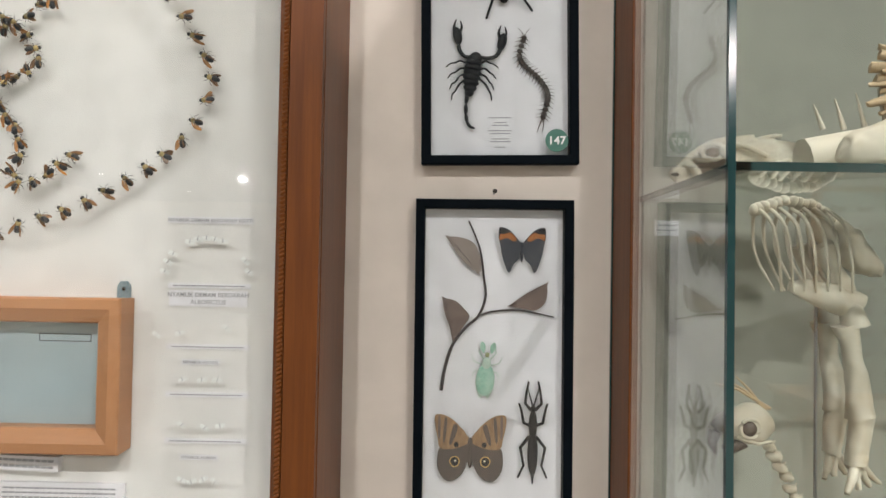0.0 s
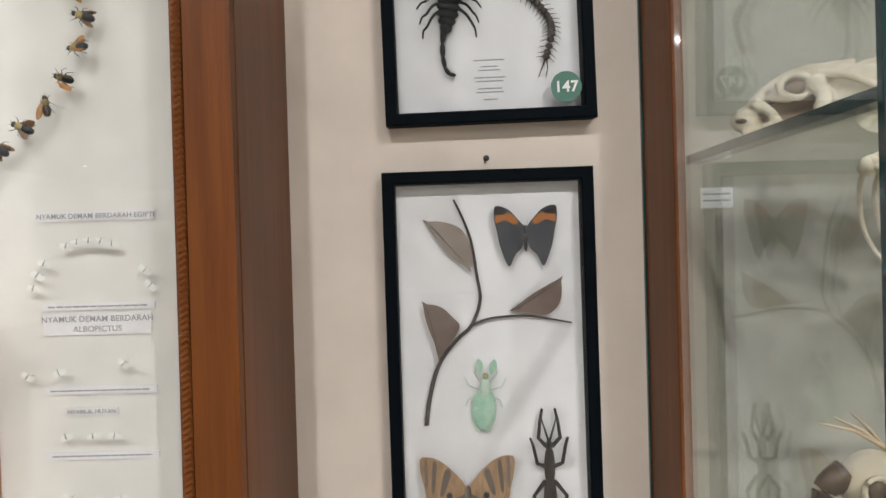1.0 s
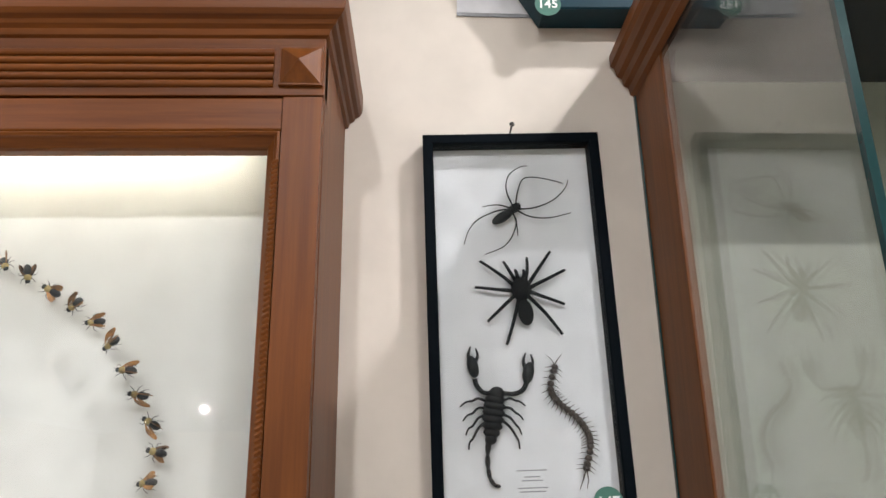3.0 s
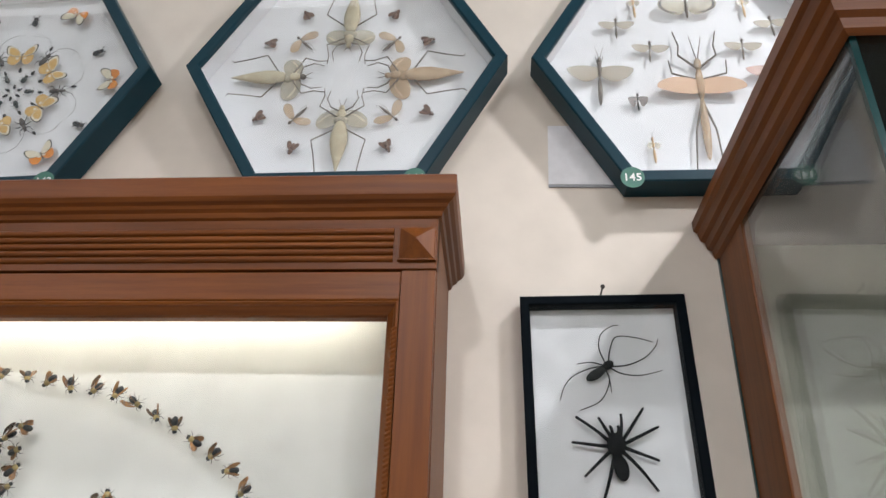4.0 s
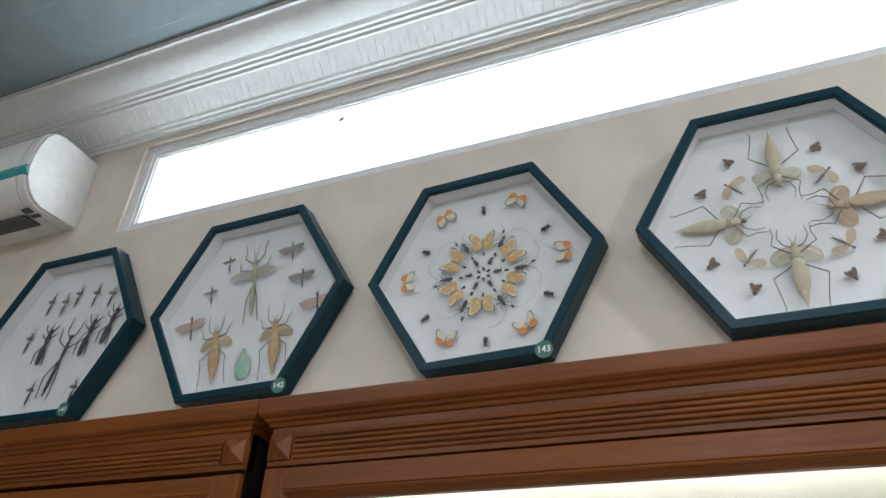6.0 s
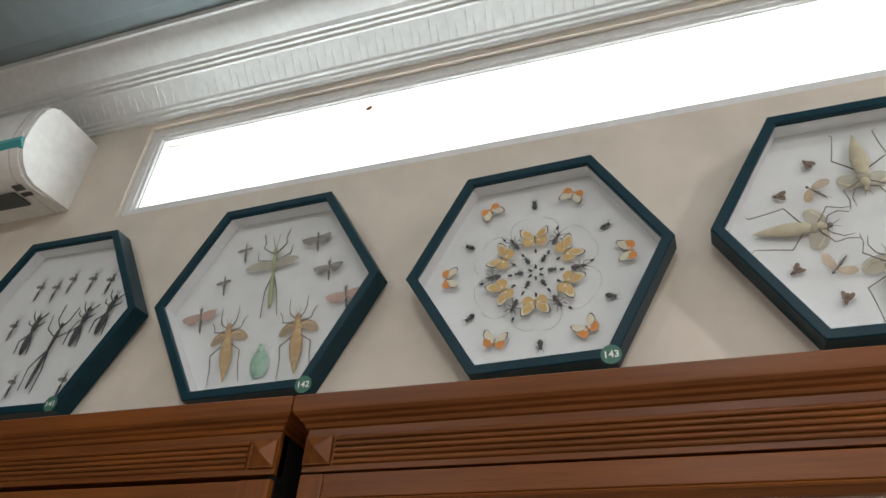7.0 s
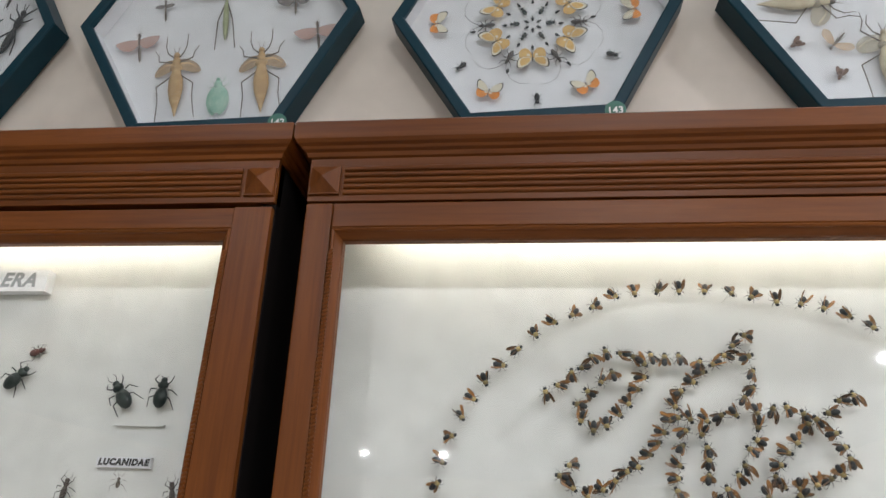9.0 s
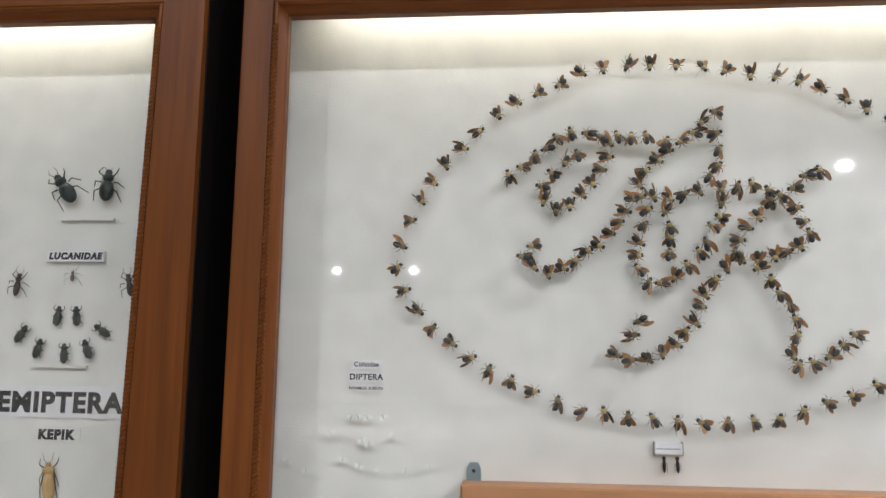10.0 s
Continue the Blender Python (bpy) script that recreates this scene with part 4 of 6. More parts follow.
# ---- beetles in the second showcase ----
BL = ([(4, 8), (9, 12, 2), (8, 18, -3)], [(6, 3), (11, 3, 2), (15, -1, -4)], [(5, -3), (11, -6, 2), (14, -15, -4)])


def beetle(name, label, cat, skin, s, horn=False):
    body = [("wing_case", -5, 7.2, 10.5, 5.0, None), ("thorax", 7.5, 5.6, 4.2, 4.2, None), ("head", 12.5, 3.4, 3.0, 2.6, None)]
    feel = [[(1.5, 14), (4, 18, 2), (2.5, 22, 3)]] if horn else [[(1.5, 14), (4, 17, 1)]]
    return insect(name, label, cat, body, skin, BL, 0.75, M_chitin, (), feel, "pinned beetles", s, 9)


place(beetle("beetle", "large black horned beetle pinned with spread legs", "beetle", M_greencase, 1.5, True), [(-1.462, 1.846, 38)], BACK_Y)
place(beetle("beetle", "large dark green beetle pinned upright", "beetle", M_greencase, 1.42), [(-1.403, 1.850, -4), (-1.631, 1.868, -45)], BACK_Y)
place(beetle("beetle", "dark red-brown beetle on the white board", "beetle", M_redcase, 0.8), [(-1.612, 1.908, -70)], BACK_Y)
place(insect("stag_beetle", "slim brown stag beetle with jaws and legs", "beetle", [("wing_case", -5, 4.4, 11, 3.4, None), ("thorax", 7, 4.2, 3.6, 3.2, None), ("head", 12, 3.6, 2.8, 2.4, None)],
             M_browncase, BL, 0.7, M_chitin, (), ([(2, 14), (6, 18, 1), (4, 24, 1)],), "pinned beetles", 1.0, 9), [(-1.520, 1.716, -8), (-1.364, 1.716, 12)], BACK_Y)
place(insect("small_beetle", "small grey long-legged beetle", "beetle", [("wing_case", -3, 3.2, 6, 2.6, None), ("thorax", 4.5, 2.4, 2.4, 2.0, None)], M_leg, BL, 0.4, M_leg, (), ([(1, 7), (2, 14, 1)],), "pinned beetles", 0.9, 8), [(-1.445, 1.728, 0)], BACK_Y)
place(insect("oval_beetle", "small glossy black oval beetle", "beetle", [("wing_case", -3, 5.2, 9.5, 4, None), ("thorax", 7, 4.2, 3.2, 3.2, None), ("head", 10.5, 2.6, 2, 2, None)],
             M_greencase, ([(4, 6), (7, 9, 0), (6, 13, -1)], [(5, 0), (7.5, -1, -1)], [(4, -6), (6.5, -10, -2)]), 0.6, M_chitin, (), (), "pinned beetles", 1.08, 8),
      [(-1.460, 1.674, -6), (-1.434, 1.674, 8), (-1.509, 1.650, -32), (-1.397, 1.655, 55), (-1.484, 1.631, -15), (-1.447, 1.625, 3), (-1.416, 1.631, 22)], BACK_Y)
place(insect("shield_bug", "large tan bug with dark legs and feelers", "bug", [("abdomen", -22, 10, 21, 5, None), ("thorax", 2, 9.5, 6, 5, None), ("head", 9, 4, 4, 3, None)], M_tan,
             ([(6, 5), (13, 10, 1), (14, 18, -3)], [(8, 0), (13, -10, 1), (14, -22, -3)], [(8, -6), (12, -24, 1), (13, -44, -3)]), 0.8, M_chitin,
             [([(2, 2), (9, -4), (10, -24), (5, -44), (1, -44)], M_tanwing, -0.2, ())], ([(2, 11), (6, 16, 1), (8, 26, 1)],), "pinned beetles", 0.9, 8), [(-1.456, 1.474, 4)], BACK_Y)


# ---- frame 147: spiders, scorpion, centipede ----
def at147(x, y):
    a = radians(1.0)
    return 0.1065 + x * MM * math.cos(a) - y * MM * math.sin(a), 1.9145 + y * MM * math.cos(a) + x * MM * math.sin(a)


IN147 = 1.0665
x, z = at147(-2, 141)
sp = thing("orb_spider", "slender black spider with long thin curved legs", "spider", hung(x, IN147, z, 0))
part("abdomen", Shape().ball((-0.013, -0.008, 0.006), (0.0068, 0.0155, 0.006), -58), M_chitin, sp, smooth=80)
part("thorax", Shape().ball((0.003, 0.004, 0.006), (0.006, 0.009, 0.005), -52), M_hairy, sp, smooth=80)
for line in ([(2, 4), (-7, 28), (-3, 48), (12, 60), (22, 62)], [(4, 6), (8, 28), (17, 44), (40, 44), (66, 38)], [(6, 3), (28, 4), (52, 14), (68, 30), (73, 42)], [(6, 1), (22, -8), (46, -10), (74, -3)],
             [(-2, 0), (4, -14), (-2, -34), (-14, -48), (-37, -57)], [(-4, 3), (-22, -1), (-44, -12), (-56, -26), (-62, -44)], [(-4, 5), (-20, 8), (-38, 5)], [(0, 0), (4, -16), (5, -34)]):
    part("leg", Shape().tube([(p.x * MM, p.y * MM, (5 + 3 * math.sin(math.pi * k / 24)) * MM) for k, p in enumerate(smooth_line([(a, b, 0) for a, b in line]))], 0.0011, 0.0006, 5), M_chitin, sp, smooth=80)
x, z = at147(2, 38)
ta = thing("tarantula", "black hairy tarantula with thick spread legs", "spider", hung(x, IN147, z, 0))
part("abdomen", Shape().ball((0.004, -0.028, 0.0075), (0.0095, 0.0165, 0.007), 8), M_hairy, ta, smooth=80)
part("thorax", Shape().ball((0, 0.001, 0.0075), (0.0125, 0.0155, 0.0065)), M_hairy, ta, smooth=80)
for line in ([(-7, 4), (-24, 18), (-49, 37)], [(-5, 9), (-13, 22), (-20, 36)], [(5, 9), (8, 24), (9, 41)], [(8, 6), (22, 26), (38, 49)], [(9, 2), (30, 12), (55, 25)], [(9, -2), (28, -10), (52, -18)], [(7, -7), (26, -28), (47, -55)],
             [(-3, -10), (-10, -36), (-20, -67)], [(-8, -7), (-24, -22), (-42, -39)], [(-9, -1), (-28, 0), (-56, 4)], [(-3, 12), (-5, 20), (-6, 25)], [(3, 12), (4, 20), (4, 25)]):
    part("leg", Shape().tube([(p.x * MM, p.y * MM, (6 + 3.5 * math.sin(math.pi * k / 12)) * MM) for k, p in enumerate(smooth_line([(a, b, 0) for a, b in line]))], 0.0026, 0.0017, 7), M_hairy, ta, smooth=80)
x, z = at147(-36, -108)
sc = thing("scorpion", "large black scorpion with raised pincers and long tail", "scorpion", hung(x, IN147, z, 0))
for k in range(7):
    y = 16 - 7.5 * k
    part("body_segment", Shape().ball(((-1 - 1.1 * k) * MM, y * MM, 0.006), ((13.6 - 0.42 * (k - 2) ** 2) * MM, 0.0060, 0.0060), -8, 14, 8), M_chitin, sc, smooth=80)
part("head", Shape().ball((0.001, 0.022, 0.006), (0.0095, 0.009, 0.0055)), M_chitin, sc, smooth=80)
tail = [(-10, -28), (-12, -46), (-12, -60), (-10, -72), (-5, -79), (0, -80)]
for k, (a, b) in enumerate(zip(tail, tail[1:])):
    part("tail_segment", Shape().ball(((a[0] + b[0]) / 2 * MM, (a[1] + b[1]) / 2 * MM, 0.006), (0.0034 - 0.0003 * k, 0.0095 - 0.0012 * k, 0.0034 - 0.0003 * k), math.degrees(math.atan2(-(b[0] - a[0]), b[1] - a[1])), 8, 6), M_chitin, sc, smooth=80)
for arm, c, t in (([(-2, 24), (-14, 24), (-22, 32), (-24, 40)], (-26, 54), 12), ([(4, 24), (20, 22), (31, 26), (36, 34)], (39, 46), -14)):
    a = part("pincer_arm", Shape().tube([(p.x * MM, p.y * MM, 0.006) for p in smooth_line([(u, v, 0) for u, v in arm])], 0.0026, 0.0032, 7), M_chitin, sc, smooth=80)
    part("pincer", Shape().ball((c[0] * MM, c[1] * MM, 0.006), (0.0068, 0.0135, 0.005), t).tube([(p.x * MM, p.y * MM, 0.006) for p in smooth_line([(c[0] - 3, c[1] + 6, 0), (c[0] - 5, c[1] + 14, 0), (c[0] - 2, c[1] + 24, 0)])], 0.003, 0.0008, 6).tube(
        [(p.x * MM, p.y * MM, 0.006) for p in smooth_line([(c[0] + 3, c[1] + 6, 0), (c[0] + 6, c[1] + 13, 0), (c[0] + 4, c[1] + 22, 0)])], 0.0026, 0.0008, 6), M_chitin, a, smooth=80)
for k in range(4):
    for sx in (-1, 1):
        y = 13 - 7 * k
        part("leg", Shape().tube([(p.x * MM, p.y * MM, 0.006 + 0.003 * math.sin(math.pi * j / 16)) for j, p in enumerate(smooth_line([(sx * 8 - 2, y, 0), (sx * 18 - 3, y + 4 - 4 * k, 0), (sx * 25 - 3, y + 1 - 7 * k, 0), (sx * (31 - k) - 4, y - 8 * k, 0), (sx * (38 - 3 * k) - 4, y - 5 - 9 * k, 0)], 4))], 0.0019, 0.0009, 5), M_chitin, sc, smooth=80)
ce = thing("centipede", "dark brown centipede curved in an S shape", "centipede", hung(*(lambda q: (q[0], IN147, q[1]))(at147(0, 0)), 1.0))
line = smooth_line([(36, -56, 0), (29, -82, 0), (38, -98, 0), (56, -114, 0), (68, -132, 0), (70, -148, 0), (63, -172, 0)], 4)
for k, p in enumerate(line):
    q = line[min(k + 1, len(line) - 1)] - line[max(k - 1, 0)]
    t = math.degrees(math.atan2(-q.x, q.y))
    seg = part("segment", Shape().ball((p.x * MM, p.y * MM, 0.004), (0.0043, 0.0036, 0.003), t, 8, 5), M_browncase, ce, smooth=80)
    n = Vector((q.y, -q.x, 0)).normalized()
    for sx in (-1, 1):
        e = p + n * sx * 10.5 - q.normalized() * (-3.5)
        part("leg", Shape().tube([(p.x * MM, p.y * MM, 0.004), ((p.x * 0.4 + e.x * 0.6) * MM, (p.y * 0.4 + e.y * 0.6) * MM, 0.0055), (e.x * MM, e.y * MM, 0.002)], 0.0006, 0.0003, 4), M_browncase, seg, smooth=80)
for sx in (-1, 1):
    part("feeler", Shape().tube([(36 * MM, -54 * MM, 0.004), ((36 + 4 * sx) * MM, -47 * MM, 0.006), ((36 + 9 * sx) * MM, -42 * MM, 0.005)], 0.0006, 0.0003, 4), M_browncase, ce, smooth=80)
    part("tail_leg", Shape().tube([(63 * MM, -172 * MM, 0.004), ((61 + 3 * sx) * MM, -184 * MM, 0.005), ((58 + 4 * sx) * MM, -194 * MM, 0.003)], 0.0009, 0.0004, 4), M_browncase, ce, smooth=80)
x, z = at147(1, -192)
cap = thing("caption", "small block of faint grey print on the backing", "caption", hung(x, IN147 + 0.0004, z, 1))
for k, (y, w) in enumerate(((20, 34), (13, 18), (9, 24), (1, 34), (-3, 30), (-11, 26), (-15, 30), (-23, 16))):
    part("printed_line", Shape().box(-w / 2 * MM, w / 2 * MM, (y - 0.7) * MM, (y + 0.7) * MM, 0.0, 0.0003), M_greyink, cap)

# ---- the lower frame: leaf butterflies, leaf insect, owl butterfly, stick insect ----
BX, BZ = 0.1055, 1.379
tw = thing("twig", "thin forked dark twig", "twig", hung(BX, IN147, BZ))
part("stem", Shape().tube([(p.x * MM, p.y * MM, 0.004) for p in smooth_line([(-74, -33, 0), (-70, -5, 0), (-59, 32, 0), (-40, 58, 0), (-22, 75, 0), (-12, 102, 0), (-15, 130, 0), (-20, 166, 0), (-28, 190, 0), (-38, 212, 0)])], 0.0026, 0.0012, 7), M_twig, tw, smooth=80)
part("side_shoot", Shape().tube([(p.x * MM, p.y * MM, 0.004) for p in smooth_line([(-22, 75, 0), (0, 82, 0), (35, 84, 0), (62, 80, 0), (87, 75, 0)])], 0.0016, 0.0009, 6), M_twig, tw, smooth=80)


def leaf_wing(label, outline, mat, tilt):
    c = (sum(p[0] for p in outline) / len(outline), sum(p[1] for p in outline) / len(outline))
    ob = thing("leaf_butterfly", label, "butterfly", hung(BX + c[0] * MM, IN147 - 0.004, BZ + c[1] * MM))
    o = [(x - c[0], y - c[1]) for x, y in outline]
    a, b = max(((p, q) for p in o for q in o), key=lambda pq: math.dist(*pq))
    edge = closed_line(o, 4)
    for tip in (a, b):
        k = min(range(len(edge)), key=lambda i: math.dist(edge[i], tip))
        edge[k] = (edge[k][0] * 1.2, edge[k][1] * 1.2)
    part("folded_wings", Shape().slab(mm(edge), 0.003, 0.0008, tilt), mat, ob, smooth=30)
    part("midrib", Shape().tube([(a[0] * MM * 0.9, a[1] * MM * 0.9, 0.0042 + tilt * a[0] * MM), (b[0] * MM * 0.9, b[1] * MM * 0.9, 0.0042 + tilt * b[0] * MM)], 0.0005, 0.0003, 4), M_twig, ob)


leaf_wing("grey-brown leaf butterfly with folded wings on a twig", [(-67, 187), (-50, 188), (-32, 181), (-22, 165), (-19, 145), (-24, 138), (-42, 150), (-58, 170)], M_leafpale, 0.1)
leaf_wing("dark brown leaf butterfly with folded wings on a twig", [(-72, 98), (-55, 96), (-42, 84), (-35, 74), (-44, 58), (-58, 42), (-63, 58), (-71, 80)], M_leafwing, -0.1)
leaf_wing("brown leaf butterfly with folded wings beside a twig", [(25, 91), (40, 104), (58, 115), (74, 122), (76, 108), (72, 94), (60, 85), (42, 87)], M_leafwing, 0.1)
place(insect("orange_banded_butterfly", "blue-black leaf butterfly with an orange wing band", "butterfly", [("abdomen", -8, 2.0, 11, 2, None), ("thorax", 6, 2.6, 5, 2.6, None)], M_dusk, (), 0.3, M_chitin,
             [([(1, 6), (9, 18), (19, 28), (32, 31), (34, 18), (31, 4), (28, -12), (19, -34), (12, -22), (4, -13)], M_dusk, 0.12,
               [([(8, 15), (18, 24), (31, 22), (32, 13), (22, 16), (12, 11)], M_rust), ([(20, 25), (32, 31), (32.5, 23), (25, 22)], M_chitin)])],
             ([(1, 10), (5, 22, 1)],), "butterflies", 1.0, 6), [(BX + 0.039, BZ + 0.172, 0)], IN147)
ow = insect("owl_butterfly", "brown owl butterfly with eyespots on the hind wings", "butterfly", [("abdomen", -14, 4, 17, 3.5, None), ("thorax", 6, 4.2, 7, 4, None)], M_owl, (), 0.4, M_chitin,
            [([(1, 8), (14, 28), (32, 43), (49, 46), (51, 34), (47, 14), (42, -2), (20, -2)], M_owlpale, 0.10,
              [([(18, 27), (24, 31), (30, 6), (26, 5)], M_owl), ([(33, 38), (37, 39), (39, 10), (36, 9)], M_owl), ([(43, 42), (46, 42), (46, 16), (43, 14)], M_leafwing)]),
             ([(1, 2), (20, 4), (42, 0), (47, -18), (44, -36), (32, -49), (16, -44), (5, -26)], M_owl, 0.08,
              [(mo, mt) for mo, mt in (([(22 + 7.5 * math.cos(a), -21 + 8 * math.sin(a)) for a in (0, 1, 2, 3, 4, 5)], M_amber), ([(22 + 6 * math.cos(a), -21 + 6.4 * math.sin(a)) for a in (0, 1, 2, 3, 4, 5)], M_chitin), ([(21 + 1.6 * math.cos(a), -20 + 1.6 * math.sin(a)) for a in (0, 1, 2, 3, 4, 5)], M_cream),
                                       ([(20 + 3.4 * math.cos(a), 3 + 3.8 * math.sin(a)) for a in (0, 1, 2, 3, 4, 5)], M_chitin))])],
            ([(1, 12), (7, 30, 1)],), "butterflies", 1.0, 6)
place(ow, [(BX - 0.031, BZ - 0.112, 0)], IN147)
place(insect("leaf_insect", "pale mint-green dried leaf insect", "leaf insect", [("abdomen", -14, 15, 26, 3.5, None), ("thorax", 12, 7, 11, 4, M_mintpale), ("head", 26, 3.6, 4, 3, M_green_skin)], M_mint,
             ([(5, 18), (14, 30, 1), (9, 42, 0)], [(7, 10), (20, 14, 1), (25, 24, -2)], [(8, 2), (19, -2, 1), (22, -12, -2)]), 1.2, M_mintpale,
             [([(2, 14), (9, 6), (15, -14), (12, -34), (3, -40)], M_mintpale, -0.2, ()), ([(6, 28), (13, 38), (10, 47), (4, 40)], M_mint, 0.1, ())], (), "leaf insects", 0.9, 6), [(BX - 0.010, BZ - 0.004, -4)], IN147)
place(insect("stick_insect", "thick black stick insect with bent legs", "stick insect", [("abdomen", -38, 7.6, 34, 4.5, None), ("thorax", 2, 6.2, 24, 4.2, None), ("head", 26, 3.6, 6, 3.4, None), ("tail", -68, 2.2, 16, 2, None)], M_hairy,
             ([(3, 24), (12, 34, 2), (10, 52, 1), (7, 66, 0)], [(5, 2), (14, 6, 2), (18, 26, 1), (21, 34, 0)], [(5, -14), (18, -30, 2), (13, -56, 1), (21, -74, 0)]), 2.7, M_hairy, (), ([(1, 31), (9, 58, 1)],), "stick insects", 0.98, 7),
      [(BX + 0.0585, BZ - 0.082, 0)], IN147)

# ---- hexagonal boxes ----
SHIFT = {"141": (11.0, 0.056, -5.6, 0.0), "142": (3.6, 0.055, -4.2, -0.026), "143": (-11.7, 0.045, 8.0, -0.038), "144": (-3.2, 0.007, -4.8, -0.009), "145": (-1.9, -0.015, -2.7, 0.0)}


def inhex(n, rows):
    """Poses on the backing of a box, from millimetres about its middle and a turn."""
    dx, kx, dy, ky = SHIFT[n]
    return [HEXPOSE[n] @ pose((dx + 0.995 * x + kx * y) * MM, (dy + 0.965 * y + ky * x) * MM, -0.044, 0, 0, a) for x, y, a in rows]


# 143: orange tips, a ring of amber butterflies, beetles and flies
TIP_F, TIP_H = [(1, 3), (8, 13), (17, 18), (21, 15), (19, 4), (9, 0)], [(1, 1), (9, 1), (18, 2), (17, -9), (9, -12), (2, -6)]


def inset(o, k, dx=0.0, dy=0.0):
    c = (sum(p[0] for p in o) / len(o), sum(p[1] for p in o) / len(o))
    return [(c[0] + (x - c[0]) * k + dx, c[1] + (y - c[1]) * k + dy) for x, y in o]


small = insect("orange_tip_butterfly", "small white butterfly with orange wing patches", "butterfly", [("body", -1, 1.4, 8, 1.4, None)], M_leg, (), 0.3, M_leg,
               [(TIP_F, M_chitin, 0.15, [(inset(TIP_F, 0.91, -0.9, -0.4), M_cream)]), (TIP_H, M_orange, 0.1, [(inset(TIP_H, 0.3, -6, 3), M_cream)])], ([(0.6, 6), (3, 12, 1)],), "orange butterflies", 1.12, 8)
place(small, inhex("143", [(-83, 146, 208), (86, 157, 155), (185, 3, 92), (102, -154, 30), (-69, -162, -15), (-167, -10, 270)]))
RING_F, RING_H = [(1, 3), (9, 15), (20, 20), (24, 16), (21, 4), (9, 0)], [(1, 1), (9, 1), (19, 1), (18, -11), (9, -15), (2, -8)]
ringed = insect("amber_butterfly", "small amber butterfly with dark wing edges", "butterfly", [("body", -1, 1.6, 9, 1.6, None)], M_leg, (), 0.3, M_leg,
                [(RING_F, M_chitin, 0.15, [(inset(RING_F, 0.92, -0.8, -0.4), M_cream), (inset(RING_F, 0.70, -2, -1.5), M_amber)]), (RING_H, M_amber, 0.1, [(inset(RING_H, 0.25, -4, 2), M_cream)])], ([(0.6, 6), (3, 13, 1)],), "amber butterflies", 1.2, 8)
place(ringed, inhex("143", [(8 + 74 * math.sin(radians(60 * k)), -16 + 76 * math.cos(radians(60 * k)), -60 * k) for k in range(6)]))
longhorn = insect("longhorn_beetle", "grey longhorn beetle with very long feelers", "beetle", [("wing_case", -4, 5, 11, 3.6, None), ("thorax", 9, 3.6, 4, 3, None), ("head", 14, 2.6, 2.6, 2.4, None)], M_browncase,
                  ([(3, 9), (9, 13, 1), (12, 20, -2)], [(4, 4), (11, 4, 1), (15, 0, -2)], [(4, -4), (10, -9, 1), (12, -17, -2)]), 0.9, M_chitin, (), ([(1.5, 16), (9, 31, 2), (24, 42, 1), (44, 43, 0), (60, 34, 0)],), "longhorn beetles", 0.95, 7)
place(longhorn, inhex("143", [(8 + 82 * math.sin(radians(60 * k + 30)), -16 + 82 * math.cos(radians(60 * k + 30)), -60 * k - 30) for k in range(6)]))
core = insect("weevil", "small dark blue-green weevil", "beetle", [("wing_case", -2, 4.2, 7, 3.4, None), ("thorax", 6, 2.8, 3, 2.6, None)], M_greencase, ([(2, 6), (7, 9, 1)], [(3, 1), (8, 1, 1)], [(3, -4), (7, -8, 1)]), 0.5, M_chitin, (), (), "weevils", 1.0, 7)
place(core, inhex("143", [(8 + 32 * math.sin(radians(60 * k + 30)), -16 + 32 * math.cos(radians(60 * k + 30)), -60 * k - 30) for k in range(6)]))
dot = insect("seed_beetle", "tiny black oval beetle", "beetle", [("wing_case", 0, 2.6, 4.0, 2.2, None), ("head", 4.4, 1.6, 1.6, 1.4, None)], M_chitin, (), 0.4, None, (), (), "tiny beetles", 1.0, 4)
place(dot, inhex("143", [(8 + r * math.sin(radians(a)), -16 + r * math.cos(radians(a)), -a) for r, n, o in ((12, 6, 0), (50, 12, 0), (108, 6, 24)) for a in (360 * k / n + o for k in range(n))]))
horned = insect("horned_beetle", "small black beetle with pincers", "beetle", [("wing_case", -4, 5, 8, 3.6, None), ("thorax", 6, 4.2, 3.4, 3, None)], M_chitin, ([(3, 7), (8, 12, 1)], [(4, 2), (10, 2, 1)], [(4, -4), (9, -9, 1)]), 0.6, None, (), ([(2, 9), (6, 14, 1), (3, 19, 1)],), "horned beetles", 1.0, 7)
place(horned, inhex("143", [(7, 148, 0), (146, 70, -62), (148, -90, -110), (16, -178, 180), (-120, -104, 125), (-127, 64, 60)]))

# 144: four pale leaf insects, grasshoppers between them, flies round the edge
LEGS_L = ([(5, 22), (18, 27, 3), (26, 44, 2), (22, 62, 0)], [(7, 10), (37, 29, 3), (31, 50, 2), (33, 68, 0)], [(8, -14), (44, -38, 4), (38, -66, 2), (33, -97, 0), (38, -101, 0)])
LEAFY = [(-2, 7, 5), (-10, 10.5, 5.5), (-26, 14, 5.5), (-42, 14, 5), (-60, 10.5, 4), (-78, 5.5, 3), (-97, 0.8, 1)]
PAD = [(4, 20), (14, 25), (30, 22), (41, 12), (43, -1), (35, -9), (20, -9), (8, -2)]
VEIN = [(6, 14), (22, 17), (38, 6), (37, 3), (21, 14), (6, 11)]
